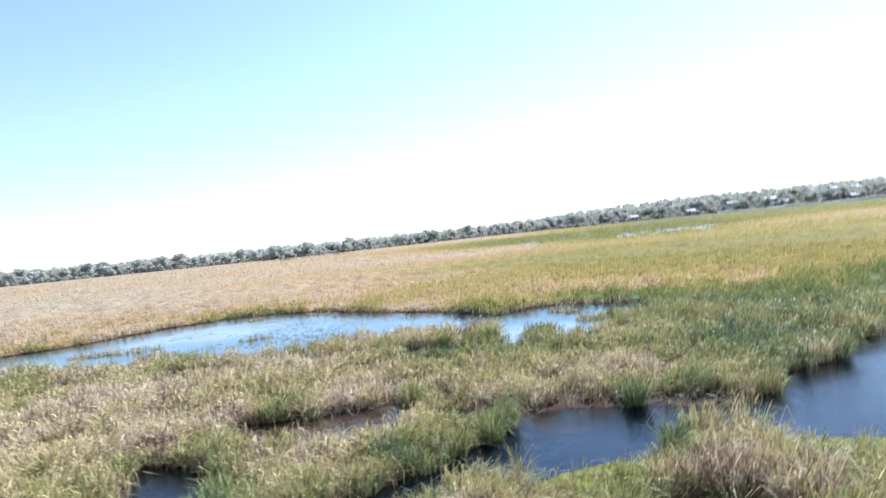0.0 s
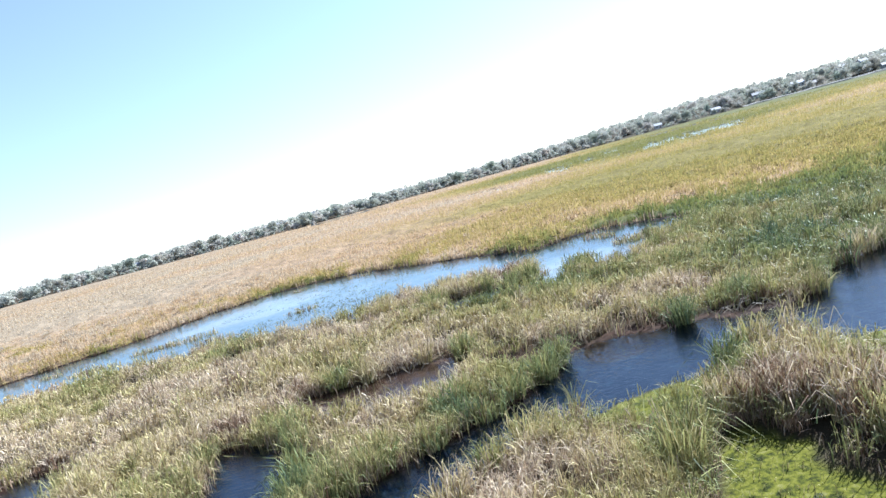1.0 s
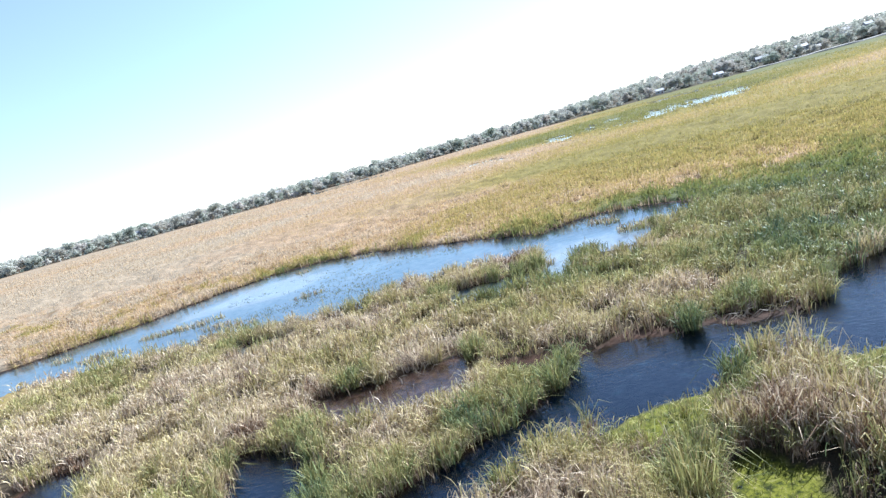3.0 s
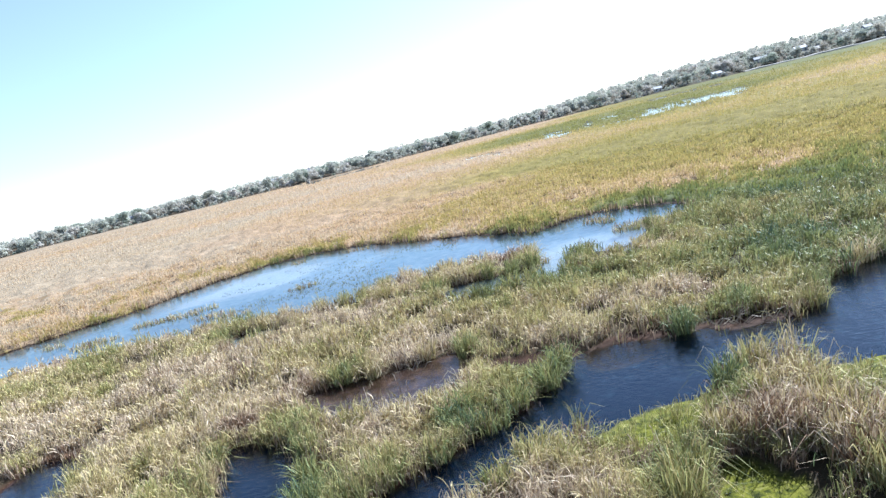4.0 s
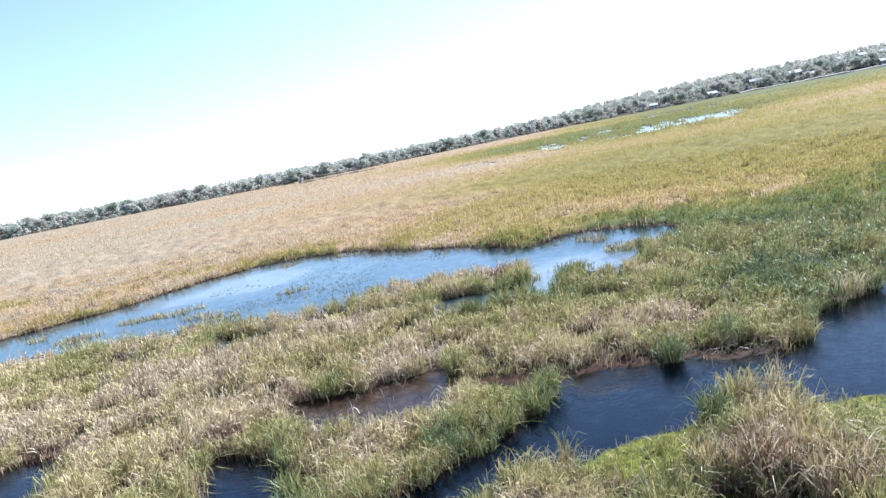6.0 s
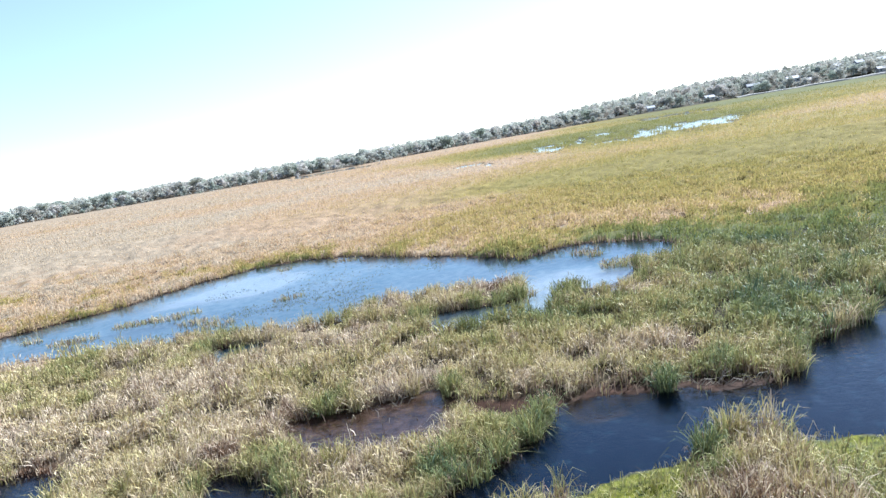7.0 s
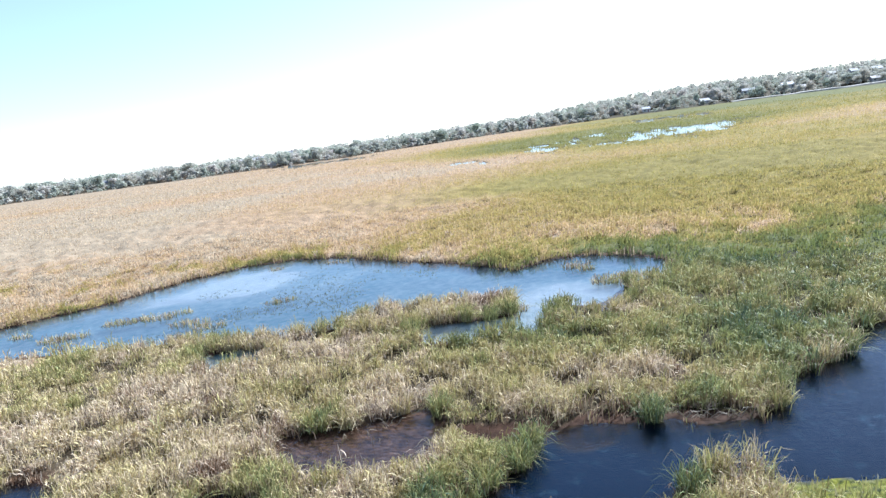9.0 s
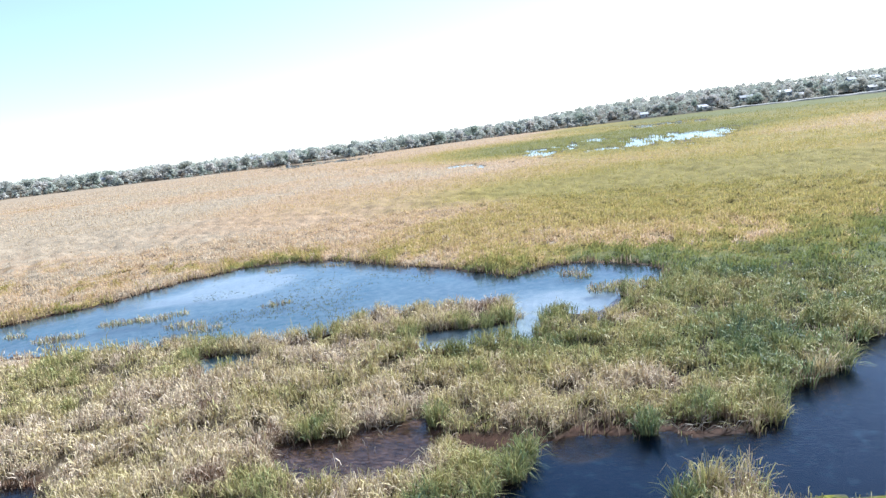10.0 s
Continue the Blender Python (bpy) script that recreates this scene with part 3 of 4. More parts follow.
BEDS = collections.OrderedDict((k, []) for k in ("island", "spit", "east", "meadow", "distance", "far_east"))


def make_canopy():
    """The closed top of the far marsh grass, as one rough sheet at the height of its leaves."""
    r = [86.0]
    while r[-1] < 670:
        r.append(r[-1] * 1.008)
    a = np.radians(np.arange(46.0, 134.01, 0.3))
    rr, aa = np.meshgrid(np.array(r), a, indexing="ij")
    x, y = (rr * np.cos(aa)).ravel(), (rr * np.sin(aa)).ravel()
    s, h, d = shore(x, y), reed_height(x, y), np.hypot(x, y)
    top = h * (0.42 + 0.30 * np.clip((d - 120) / 60, 0, 1)) * np.clip((d - 86) / 6, 0, 1) + rng.uniform(-0.08, 0.08, len(x))
    z = np.where(s < 0.5, -1.8, np.minimum(top, np.where(y > 200, 0.14 + 0.02 * np.clip(s, 0, 90), 0.05 + 0.45 * np.clip(s - 0.6, 0, 9)))) + np.maximum(rise(x, y), 0) - 0.1
    z += np.where(d < 88, -0.4, 0)
    n = len(a)
    i = (np.arange(len(r) - 1)[:, None] * n + np.arange(n - 1)[None, :]).ravel()
    quads = np.stack([i, i + 1, i + n + 1, i + n], 1)[:, ::-1]
    quads = quads[(y < wood_edge(x) + 6)[quads].all(1)]
    ob = mesh_from("marsh_canopy", np.stack([x, y, z], 1), quads, CANOPY, True, tone=reed_tone(x, y))
    tagged(ob, "dense matted top of tan and olive marsh grass", "marsh grass", kind="stuff")


make_canopy()
RINGS = ((14, 34, 155, 0.036, 48, 3, 30), (34, 50, 112, 0.048, 47, 3, 26), (50, 84, 58, 0.068, 43, 3, 22), (84, 165, 15.5, 0.11, 41, 2, 16), (165, 260, 2.8, 0.22, 41, 1, 8), (260, 470, 0.8, 0.4, 41, 1, 6), (470, 560, 0.3, 0.55, 41, 1, 5))
for r0, r1, density, width, half, segments, tussock in RINGS:
    x, y, toward, chance = scatter(r0, r1, density, half, 90.0, tussock)
    ok = grows(x, y)
    x, y, toward, chance = x[ok], y[ok], toward[ok], chance[ok]
    tone = np.clip(reed_tone(x, y) + (chance - 0.5) * (0.26 if r1 < 100 else 0.14) + rng.normal(0, 0.07 if r1 < 100 else 0.04, len(x)), np.minimum(reed_tone(x, y), 0.1), 1)
    h = reed_height(x, y) * (0.62 + 0.66 * chance) * rng.uniform(0.6, 1.08, len(x))
    z = np.maximum(ground_height(x, y), -0.25) - 0.03
    w = width * rng.uniform(0.6, 1.4, len(x))
    # dead brown leaves stand thick at the foot of the reeds along every edge; their dark tone also paints in the shade
    # of the shore faces
    edge = np.minimum.reduce([shore(x, y), layer("mud_pool", x, y), layer("mud", x, y), layer("algae", x, y)])
    shade_thatch = (edge < 1.5) & (layer("algae", x, y) > 0.15) & (rng.uniform(0, 1, len(x)) < 0.42) & (r1 < 170)
    tone = np.where(shade_thatch, rng.uniform(0, 0.06, len(x)), tone)
    h = np.where(shade_thatch, h * rng.uniform(0.35, 0.65, len(x)), h)
    w = np.where(shade_thatch, w * 1.5, w)
    # part of the leaves spread out high in the canopy; at the shores all stand from the ground
    share = (0.72 if r1 < 170 else 0.5)
    high = (rng.uniform(0, 1, len(x)) < share) & (shore(x, y) > 0.25) & (h > 0.7) & ~shade_thatch
    spread = np.where(high, 1.2, 0.4)
    z = np.where(high, z + h * rng.uniform(0.25, 0.78, len(x)), z)
    h = np.where(high, rng.uniform(0.3, 0.7, len(x)), h)
    w = np.where(high, w * 1.15, w * 0.85)
    meadow_grass = layer("algae", x, y) < 0.15
    tone = np.where((y < south_bank(x)) & (x > -9) & ~shade_thatch, np.where(chance < 0.25, 0.01 + 0.05 * rng.uniform(0, 1, len(x)), tone + (tone > 0.1) * np.clip(0.05 * (x - 1), -0.06, 0.16)), tone)
    tone = np.where(meadow_grass, 0.52, tone)
    far = np.hypot(x, y) > 165
    north = y > np.interp(x, [-110, -72, -50, -35, -10, 4, 22, 60], [70, 90, 106, 112, 95, 85, 86, 105])
    pick = np.where(far, 4, np.where(north, 3, np.where((y < south_bank(x)) & (x > -9), 0, np.where(x > 14, 2 if r1 < 90 else 5, 1))))
    for k, key in enumerate(BEDS):
        sel = pick == k
        if sel.any():
            BEDS[key].append(blades(x[sel], y[sel], z[sel], h[sel], w[sel], tone[sel], segments, spread[sel], toward[sel], 1.0 if r1 < 100 else 0.5 if r1 < 200 else 0.2))
# the rest of the marsh, round and behind the viewer, in broader leaves
x, y, toward, chance = scatter(8, 130, 2.4, 136, 270.0, 8)
ok = grows(x, y)
x, y = x[ok], y[ok]
BEDS["distance"].append(blades(x, y, ground_height(x, y) - 0.03, reed_height(x, y), rng.uniform(0.2, 0.4, len(x)), reed_tone(x, y), 1))
gather("reed_island", BEDS["island"], "tall mixed straw and green reeds on a bank beside algae")
gather("reed_spit", BEDS["spit"], "pale straw reeds with green tufts between river and pool")
gather("reed_stand", BEDS["east"], "dense fresh green reed stand beside the river")
gather("far_reed_stand", BEDS["far_east"], "green and olive reed stand beyond the river's bend", mat=FAR_REED)
gather("reed_meadow", BEDS["meadow"], "dry tan reed meadow along the pool's edge", mat=FAR_REED)
gather("far_marsh", BEDS["distance"], "wide flat tan and olive marsh grass in the distance", mat=FAR_REED)


def reed_tuft(x, y, radius, height, count, tone, label):
    a, r = rng.uniform(0, 2 * np.pi, count), radius * np.sqrt(rng.uniform(0, 1, count))
    px, py = 1.2 * r * np.cos(a), 0.6 * r * np.sin(a)
    v, t, c, l = blades(px, py, np.full(count, -0.25), 0.85 * height * (0.55 + 0.6 * np.sin(9 * a) ** 2) * rng.uniform(0.3, 1.1, count) + 0.25, rng.uniform(0.06, 0.11, count), np.where(rng.uniform(0, 1, count) < 0.25, 0.03, np.clip(tone + rng.normal(0, 0.2, count), 0.1, 1)), 3, 0.7)
    ob = mesh_from("reed_tuft", v, t, REED, False, tone=c, leaf=l)
    ob.location = (x, y, 0)
    tagged(ob, label, "reed tuft", "tufts standing in the water")


for tx, ty, tr, th, tn, tt in ((-30.3, 88.1, 1.5, 0.8, 90, 0.6), (-28.5, 88.8, 0.8, 0.6, 40, 0.6), (-52.0, 86.5, 2.2, 0.9, 180, 0.55), (-49.5, 87.3, 1.2, 0.8, 70, 0.5), (-46.7, 87.1, 2.2, 1.0, 170, 0.5),
                               (-43.8, 88.5, 1.2, 0.8, 60, 0.55), (-58.0, 81.5, 2.2, 1.1, 190, 0.5), (-55.5, 82.2, 1.3, 0.9, 70, 0.5), (-40.0, 81.9, 2.5, 1.0, 170, 0.55), (-36.3, 79.4, 2.0, 1.0, 150, 0.5),
                               (-65.9, 85.3, 1.5, 0.9, 90, 0.5), (-27.3, 111.5, 1.2, 0.7, 60, 0.55), (-25.2, 111.0, 0.7, 0.6, 30, 0.6), (-37.3, 111.7, 1.2, 0.7, 50, 0.6), (11.0, 87.9, 1.6, 1.2, 130, 0.6),
                               (12.2, 86.0, 0.9, 0.9, 60, 0.65), (14.5, 79.1, 2.6, 1.2, 330, 0.55), (17.3, 79.9, 2.2, 1.1, 250, 0.6), (2.3, 71.1, 0.8, 1.3, 80, 0.6), (3.0, 59.6, 0.9, 1.6, 120, 0.65), (28.2, 57.0, 1.4, 1.4, 130, 0.6), (26.6, 54.6, 1.3, 1.2, 110, 0.5),
                               (25.8, 52.4, 1.5, 1.3, 130, 0.55), (28.6, 53.6, 0.8, 1.0, 60, 0.5), (30.4, 56.6, 1.0, 1.1, 80, 0.6)):
    reed_tuft(tx, ty, tr, th, int(tn * 0.9), 0.75 * tt, "small pale green reed tuft standing in shallow water")


def reed_clump(x, y, radius, height, count, tone, label, lean=0.5):
    """One thick clump at the water's edge, its leaves fanning outwards."""
    a, r = rng.uniform(0, 2 * np.pi, count), radius * np.sqrt(rng.uniform(0, 1, count))
    z = np.full(count, max(float(ground_height(np.array([x]), np.array([y]))[0]), -0.1) - 0.05)
    px, py = r * np.cos(a), r * np.sin(a)
    v, t, c, l = blades(px, py, z, height * rng.uniform(0.45, 1.1, count), rng.uniform(0.035, 0.07, count), np.clip(tone + rng.normal(0, 0.12, count), 0, 1), 3, lean, a)
    ob = mesh_from("reed_clump", v, t, REED, False, tone=c, leaf=l)
    ob.location = (x, y, 0)
    tagged(ob, label, "reed clump", "clumps along the water's edge")


def make_clumps():
    global rng
    kept, rng = rng, np.random.default_rng(31)
    made, tries = [], 0
    while len(made) < 90 and tries < 20000:
        tries += 1
        x, y = rng.uniform(-38, 34), rng.uniform(23, 76)
        if abs(x) > 0.66 * y:
            continue
        px, py = np.array([x]), np.array([y])
        edge = min(float(shore(px, py)[0]), float(layer("mud_pool", px, py)[0]))
        if not 0.0 < edge < 0.7 or float(layer("algae", px, py)[0]) < 1.0 or float(layer("mud", px, py)[0]) < 0.3:
            continue
        if any((x - a) ** 2 + (y - b) ** 2 < 4.5 for a, b in made):
            continue
        made.append((x, y))
        base = float(reed_tone(px, py)[0])
        tone = min(0.66, base + rng.uniform(0.08, 0.3)) if rng.uniform() < 0.65 else base
        name = "dense green reed clump leaning over the water's edge" if tone > 0.5 else "straw-coloured reed clump leaning over the water's edge" if tone > 0.12 else "withered brown reed clump at the water's edge"
        reed_clump(x, y, rng.uniform(0.5, 1.0), rng.uniform(1.3, 2.0), 170, tone, name)
    # the tall stand round the algae pond
    for x, y, tone in ((7.6, 28.0, 0.3), (8.8, 27.6, 0.03), (9.9, 27.2, 0.14), (10.8, 26.6, 0.02), (11.3, 25.4, 0.3), (11.5, 24.1, 0.03), (11.9, 22.9, 0.5), (10.2, 28.6, 0.1), (11.8, 27.6, 0.35), (12.6, 26.0, 0.12), (5.2, 25.4, 0.6), (4.6, 23.4, 0.55)):
        name = "tall green reed clump beside bright algae" if tone > 0.4 else "tall straw reed clump beside bright algae" if tone > 0.05 else "tall withered brown reed clump beside bright algae"
        reed_clump(x, y, rng.uniform(0.6, 0.9), rng.uniform(1.9, 2.5), 300, tone, name, 0.34)
    rng = kept


make_clumps()


# ---- trees at the marsh's edge ----
def limb(bm, a, b, ra, rb, sides=6):
    a, b = Vector(a), Vector(b)
    q = (b - a).to_track_quat("Z", "Y").to_matrix()
    rings = []
    for p, r in ((a, ra), (b, rb)):
        rings.append([bm.verts.new(p + q @ Vector((r * math.cos(2 * math.pi * k / sides), r * math.sin(2 * math.pi * k / sides), 0))) for k in range(sides)])
    for k in range(sides):
        bm.faces.new((rings[0][k], rings[0][(k + 1) % sides], rings[1][(k + 1) % sides], rings[1][k]))


def crown_arrays(lobes, per_lobe, size, gen):
    """Small leaf clumps scattered over the shells of uneven lobes: places and triangles."""
    out = []
    for cx, cy, cz, r in lobes:
        d = gen.normal(0, 1, (per_lobe, 3))
        d /= np.linalg.norm(d, axis=1)[:, None]
        c = np.array((cx, cy, cz)) + d * r * gen.uniform(0.55, 1.08, (per_lobe, 1)) * np.array((1, 1, 0.8))
        face = d + gen.normal(0, 0.25, (per_lobe, 3))
        u = np.cross(face, gen.normal(0, 1, (per_lobe, 3)))
        u /= np.linalg.norm(u, axis=1)[:, None]
        w = np.cross(face, u)
        w /= np.linalg.norm(w, axis=1)[:, None]
        s = size * gen.uniform(0.6, 1.5, (per_lobe, 1))
        out.append(np.stack([c - u * s, c + u * s * 0.8 + w * s * 0.3, c + w * s * 1.3], 1))
    v = np.concatenate(out).reshape(-1, 3)
    return v, np.arange(len(v)).reshape(-1, 3)


def tree_lobes(gen, height, spread, count):
    lobes = []
    for k in range(count):
        a, f = gen.uniform(0, 2 * np.pi), gen.uniform(0, 1)
        lobes.append((spread * f * math.cos(a), spread * f * math.sin(a), height * gen.uniform(0.2, 0.86) * (1 - 0.2 * f), height * gen.uniform(0.15, 0.25)))
    return lobes


def make_tree(seed, height, spread, count):
    gen = np.random.default_rng(seed)
    root = new("tree")
    lobes = tree_lobes(gen, height, spread, count)
    bm = bmesh.new()
    limb(bm, (0, 0, -0.6), (0.1, 0, height * 0.4), 0.24, 0.15)
    for cx, cy, cz, r in lobes:
        limb(bm, (0.1, 0, height * gen.uniform(0.25, 0.4)), (cx, cy, cz), 0.10, 0.03, 5)
    part("trunk", bm, BARK, root)
    v, t = crown_arrays(lobes, 95, 0.5, gen)
    crown = mesh_from("crown", v, t, HAZED_FOLIAGE)
    crown.parent = root
    return root


TREE_LABEL = "autumn tree with grey-green crown, paled by painted haze, at the marsh edge"
models = [make_tree(100 + k, h, s, c) for k, (h, s, c) in enumerate(((10.5, 4.4, 14), (9.0, 4.4, 13), (12, 4.0, 15), (8.0, 4.0, 11), (10, 5.4, 16), (5.0, 3.4, 9)))]
for m in models:
    tagged(m, TREE_LABEL, "tree", "trees along the marsh edge")
def place_on_slope(x, y):
    return float(rise(np.array([x]), np.array([y]))[0]) + 0.05


HOUSE_PLAN = ((-465, 640, 7.9, 6.8, 3.2, 4), (-353, 612, 9.4, 7.6, 3.0, -8), (-370, 668, 10.1, 7.6, 3.4, 10), (-293, 640, 7.2, 6.8, 3.2, 6), (-264, 622, 7.2, 6.8, 3.0, 3), (-221, 652, 28, 9.3, 3.6, 5),
              (-194, 680, 6.5, 7.6, 5.2, -5), (-140, 620, 6.5, 6.8, 3.2, 8), (-92, 655, 5.0, 6.0, 5.0, 12), (42, 655, 7.2, 6.8, 3.4, -6), (134, 680, 7.9, 6.8, 3.0, -10), (156, 650, 6.5, 6.0, 2.8, 0),
              (209, 648, 7.9, 6.8, 3.0, 6), (258, 672, 10.8, 6.8, 3.0, -9), (292, 668, 10.8, 7.6, 3.4, 5), (294, 642, 7.9, 6.8, 3.2, 3), (353, 706, 10.1, 7.6, 3.4, 7), (357, 676, 6.5, 7.6, 5.6, 0),
              (385, 690, 10.1, 7.6, 3.2, 4), (352, 630, 8.6, 6.8, 3.0, -6))
gen = np.random.default_rng(5)
placed = 0


def blocked(x, y, chance=0.0):
    """Whether a tree here would stand in a house or hide it."""
    for hx, hy, hw, hd, hh, turn in HOUSE_PLAN:
        if abs(x - hx) < hw / 2 + 2.5 and abs(y - hy) < hd / 2 + 2.5:
            return True
        if abs(x - hx * y / hy) < hw / 2 + 0.5 and -30 < y - hy < 0 and gen.uniform() > chance:
            return True
    return False


for k in range(1200):
    x = gen.uniform(-500, 470)
    back = gen.uniform(0, 1) ** 1.3 * 75
    y = float(wood_edge(np.array([x]))[0]) + 3 + back
    if blocked(x, y, 0.92):
        continue
    m = models[5 if back < 8 and gen.uniform() < 0.6 else gen.integers(0, 6)]
    t = copy_thing(m, pose(x, y, place_on_slope(x, y), 0, 0, gen.uniform(0, 360)))
    s = gen.uniform(0.75, 1.2)
    t.scale = (s * gen.uniform(0.9, 1.25), s * gen.uniform(0.9, 1.25), s)
    placed += 1
    if placed >= 294:
        break
for k, m in enumerate(models):
    x, y = -492 + 9 * k, 545
    m.location = (x, y, place_on_slope(x, y))


def make_woods():
    """The crowded woods behind, too many to count."""
    vs, ts, tone, leaf, base = [], [], [], [], 0
    for k in range(2300):
        x = gen.uniform(-640, 640)
        edge = float(wood_edge(np.array([x]))[0])
        low = k % 3 == 0
        y = edge + (gen.uniform(2, 50) if low else gen.uniform(45, 260 if x > 60 else 170))
        h = gen.uniform(1.6, 4.5) if low else gen.uniform(7.5, 12.5)
        if blocked(x, y, 0.92):
            continue
        v, t = crown_arrays(tree_lobes(gen, h, h * (0.7 if low else 0.42), 7), 21, 0.5 if low else 0.78, gen)
        vs.append(v + np.array((x, y, place_on_slope(x, y) - 0.15 * h)))
        ts.append(t + base)
        base += len(v)
        tone.append(np.full(len(v), gen.uniform(0, 1)))
        leaf.append(np.repeat(gen.uniform(0.3, 0.7, len(t)), 3))
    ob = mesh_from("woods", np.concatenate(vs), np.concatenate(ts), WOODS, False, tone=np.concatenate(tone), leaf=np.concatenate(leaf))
    tagged(ob, "hazy grey-green autumn woods on a low rise", "woods", kind="stuff")


# same leaf colours, haze painted in, for the crowded woods
WOODS = leaf_material("hazed_woods_foliage", HAZED_TREES, 0.35, 0.9)
make_woods()


# ---- houses among the trees ----
def box(bm, x0, y0, z0, x1, y1, z1):
    vs = [bm.verts.new(p) for p in ((x0, y0, z0), (x1, y0, z0), (x1, y1, z0), (x0, y1, z0), (x0, y0, z1), (x1, y0, z1), (x1, y1, z1), (x0, y1, z1))]
    for f in ((3, 2, 1, 0), (4, 5, 6, 7), (0, 1, 5, 4), (1, 2, 6, 5), (2, 3, 7, 6), (3, 0, 4, 7)):
        bm.faces.new([vs[k] for k in f])


def make_house(x, y, w, d, h, turn):
    root = new("house")
    root.matrix_world = pose(x, y, place_on_slope(x, y), 0, 0, turn)
    bm = bmesh.new()
    box(bm, -w / 2, -d / 2, -1.5, w / 2, d / 2, h)
    peak = h + d * 0.26
    for sx in (-1, 1):
        a, b, c = (bm.verts.new((sx * w / 2, yy, zz)) for yy, zz in ((-d / 2, h), (d / 2, h), (0, peak - 0.15)))
        bm.faces.new((a, b, c))
    part("wall", bm, SIDING, root)
    bm = bmesh.new()
    e, o = 0.5, 0.6
    drop = (peak - h) / (d / 2) * e
    ring = [(-d / 2 - e, h - drop), (0, peak), (d / 2 + e, h - drop), (d / 2 + e, h - drop + 0.25), (0, peak + 0.28), (-d / 2 - e, h - drop + 0.25)]
    ends = [[bm.verts.new((sx * (w / 2 + o), yy, zz)) for yy, zz in ring] for sx in (-1, 1)]
    for k in range(6):
        bm.faces.new((ends[0][k], ends[0][(k + 1) % 6], ends[1][(k + 1) % 6], ends[1][k]))
    bm.faces.new(ends[0][::-1]), bm.faces.new(ends[1])
    roof = part("roof", bm, ROOFING, root)
    bm = bmesh.new()
    box(bm, w * 0.22, 0.6, h, w * 0.22 + 0.8, 1.4, peak + 0.9)
    part("chimney", bm, DOORWOOD, roof)
    count = max(2, int(w / 3.6))
    for k in range(count):
        cx = -w / 2 + w * (k + 0.5) / count
        bm = bmesh.new()
        if k == count // 2:
            box(bm, cx - 0.5, -d / 2 - 0.06, 0, cx + 0.5, -d / 2 + 0.02, 2.1)
            part("door", bm, DOORWOOD, root)
        else:
            box(bm, cx - 0.75, -d / 2 - 0.05, 0.9, cx + 0.75, -d / 2 + 0.02, 2.2)
            part("window", bm, PANE, root)
    tagged(root, "small pale house with a pitched roof among trees", "house", "houses behind the marsh")


for plan in HOUSE_PLAN:
    make_house(*plan)


# ---- broken stalks on the mud bank ----
def fallen_stalk(x, y, length, turn, label):
    """One dry stem, kinked where it broke."""
    bm = bmesh.new()
    top = (length * 0.7 * math.cos(turn), length * 0.5 * math.sin(turn), gen.uniform(0.1, 0.9))
    mid = (top[0] * 0.5, top[1] * 0.5, top[2] * 0.5 + 0.25)
    limb(bm, (0, 0, -0.03), mid, 0.022, 0.018, 5)
    limb(bm, mid, top, 0.018, 0.008, 5)
    me = bpy.data.meshes.new("reed_stalk")
    bm.to_mesh(me)
    bm.free()
    me.materials.append(DRY)
    ob = new("reed_stalk", me)
    ob.location = (x, y, float(ground_height(np.array([x]), np.array([y]))[0]))
    tagged(ob, label, "reed stalk", "broken stalks on the mud")


DRY = varied_material("dry_stalk", [(0.0, (0.26, 0.21, 0.15)), (1.0, (0.36, 0.30, 0.21))], 0.6, 8.0)
for fx, fy, fn, fl in ((13.2, 42.0, 9, 1.6), (15.4, 41.6, 6, 1.3), (11.6, 42.4, 6, 1.4), (-8.6, 45.9, 5, 1.3), (3.4, 61.6, 5, 1.5)):
    for k in range(fn):
        fallen_stalk(fx + gen.uniform(-0.5, 0.5), fy + gen.uniform(-0.3, 0.3), fl, gen.uniform(-0.5, 0.9) + (math.pi if k % 2 else 0), "bent dry reed stalk lying on brown mud")


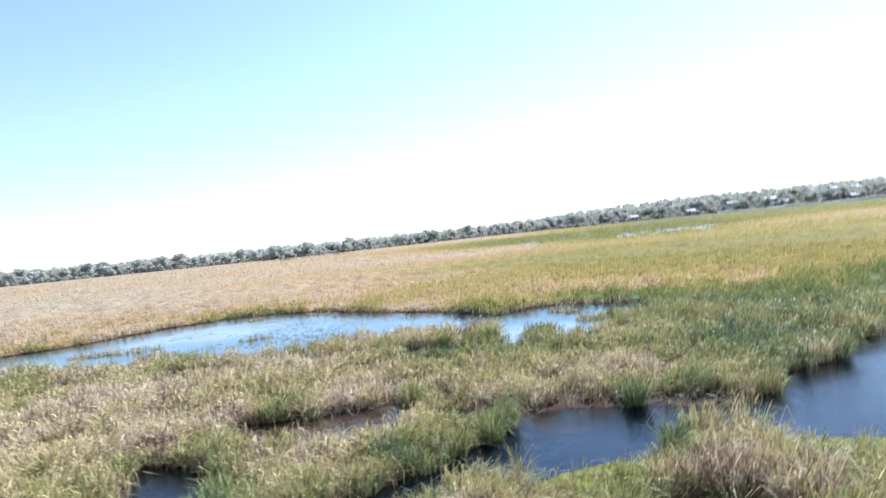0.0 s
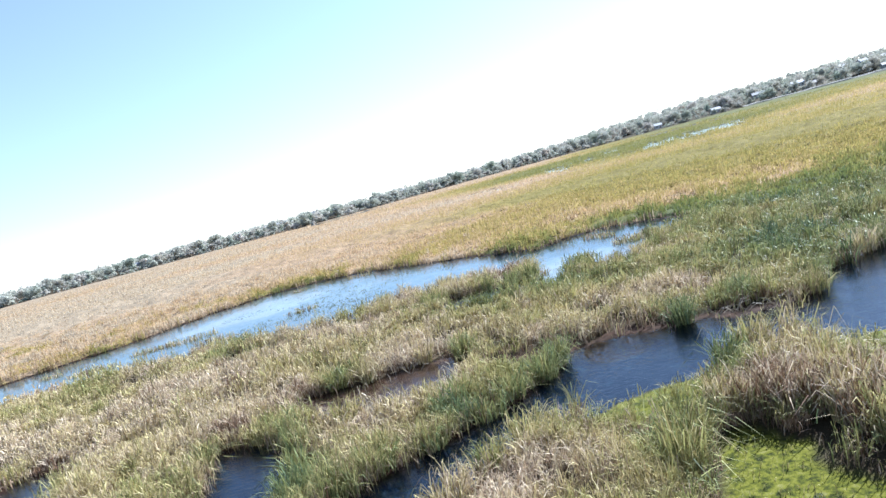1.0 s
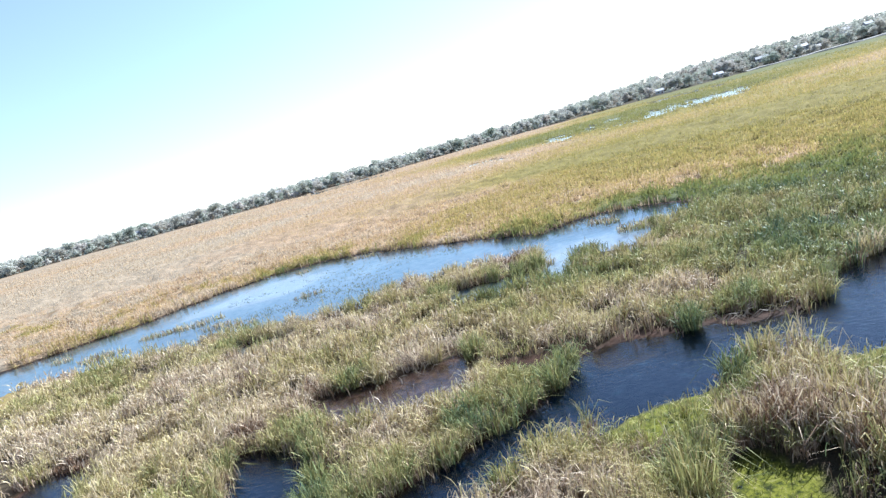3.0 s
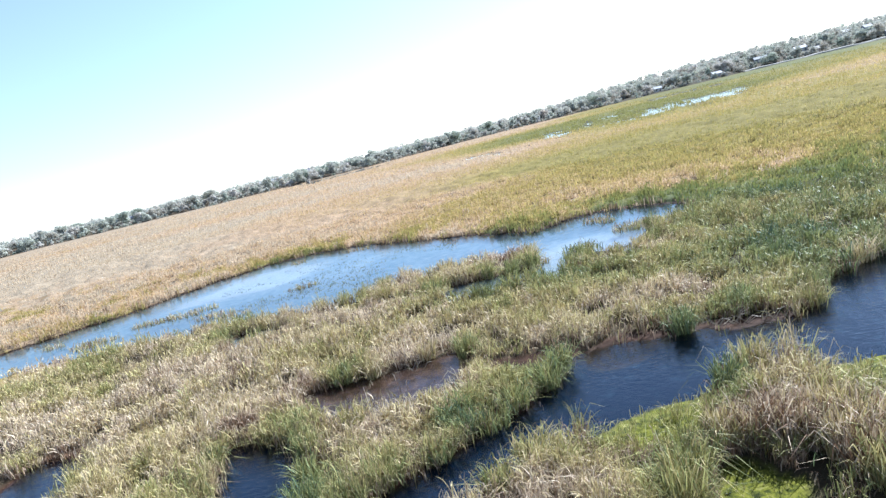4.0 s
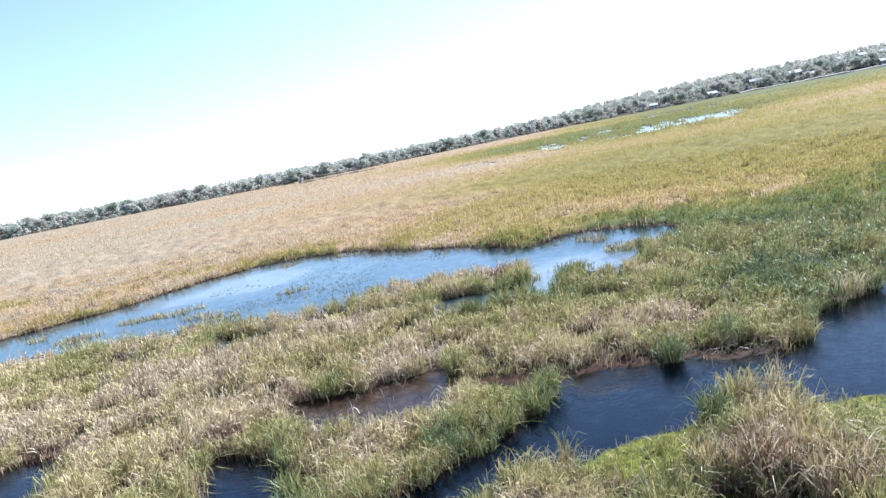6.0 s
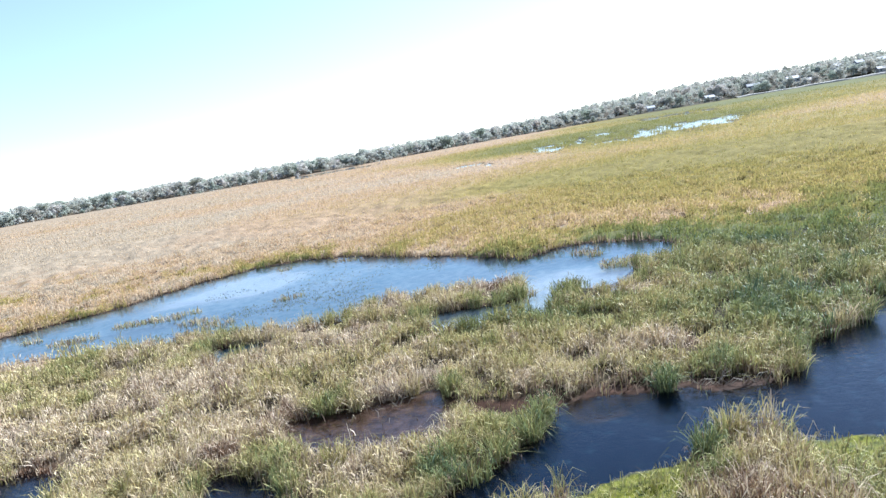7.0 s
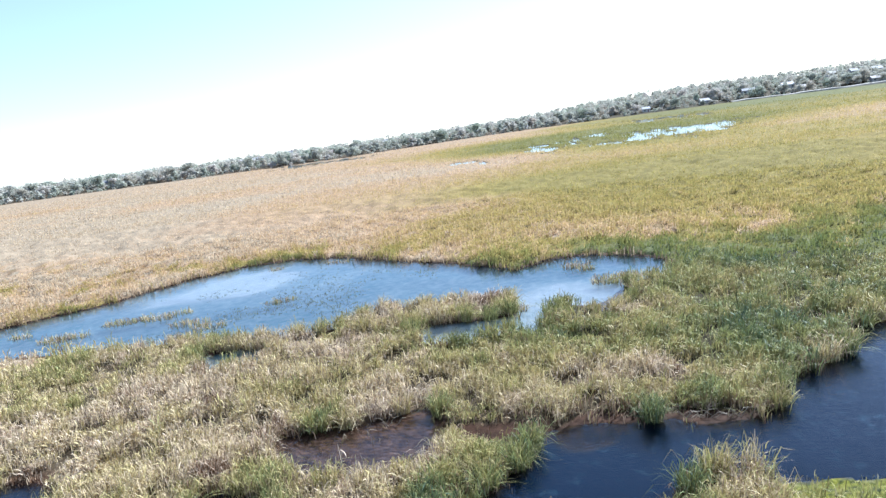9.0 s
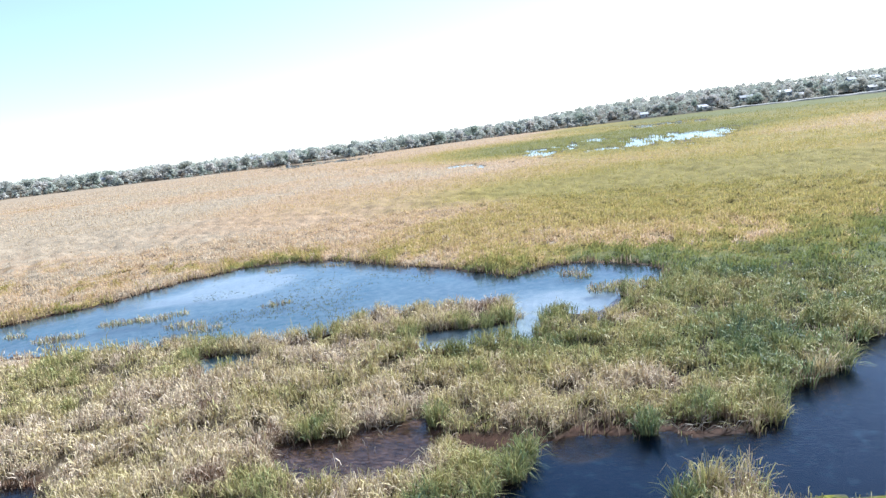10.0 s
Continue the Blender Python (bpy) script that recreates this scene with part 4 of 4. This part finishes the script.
# ---- the dirt bank at the foot of the woods ----
def make_dirt_bank(x0, x1):
    """A low bank of pale bare earth, flat on top, along the edge of the woods."""
    bm = bmesh.new()
    rows = []
    for k in range(61):
        x = x0 + (x1 - x0) * k / 60
        y = float(wood_edge(np.array([x]))[0]) - 9 + 2 * math.sin(x / 17)
        high = 1.5 + 0.25 * math.sin(x / 9) + 0.15 * math.sin(x / 3.7)
        rows.append([bm.verts.new((x, y + dy, z)) for dy, z in ((-3, -0.2), (-1.5, high * 0.8), (0, high), (5, high), (9, -0.2))])
    for a, b in zip(rows, rows[1:]):
        for k in range(4):
            bm.faces.new((a[k], b[k], b[k + 1], a[k + 1]))
    me = bpy.data.meshes.new("dirt_bank")
    bm.to_mesh(me)
    bm.free()
    me.materials.append(EARTH)
    tagged(new("dirt_bank", me), "low bank of pale bare earth below the woods", "bank", kind="structure")


EARTH = varied_material("pale_earth", [(0.0, (0.24, 0.22, 0.19)), (1.0, (0.28, 0.26, 0.22))], 0.95, 0.4)
make_dirt_bank(225, 480)


# ---- reeds under and behind the viewer ----
x, y, toward, chance = scatter(0, 16, 22, 180, 90.0, 14)
x2, y2, t2, c2 = scatter(16, 46, 4, 134, 270.0, 14)
x, y, toward, chance = [np.concatenate(v) for v in ((x, x2), (y, y2), (toward, t2), (chance, c2))]
ok = grows(x, y)
x, y, toward, chance = x[ok], y[ok], toward[ok], chance[ok]
tone = np.clip(reed_tone(x, y) + (chance - 0.5) * 0.36, 0.05, 1)
gather("reed_bed", [blades(x, y, ground_height(x, y) - 0.03, reed_height(x, y) * (0.6 + 0.6 * chance), rng.uniform(0.05, 0.12, len(x)), tone, 2, 0.42, toward)], "tall straw and green reeds filling the marsh's near side")


# ---- small plants that dot the shallow pool ----
def make_water_plants():
    x, y = rng.uniform(-52, -8, 5200), rng.uniform(76, 110, 5200)
    ok = (shore(x, y) < -1.2) & (rng.uniform(0, 1, len(x)) < np.clip((fbm(x, y, 7.0, 95) - 0.42) * 5, 0, 1) * np.clip((106 - y) / 18, 0.1, 1))
    x, y = np.repeat(x[ok], 4), np.repeat(y[ok], 4)
    x, y = x + rng.normal(0, 0.14, len(x)), y + rng.normal(0, 0.14, len(x))
    n = len(x)
    gather("water_plants", [blades(x, y, np.full(n, -0.15), rng.uniform(0.17, 0.3, n), rng.uniform(0.04, 0.07, n), rng.uniform(0.55, 1.0, n), 2, 0.7)], "small dark green water plants dotting the shallow pool", "water plants")


make_water_plants()
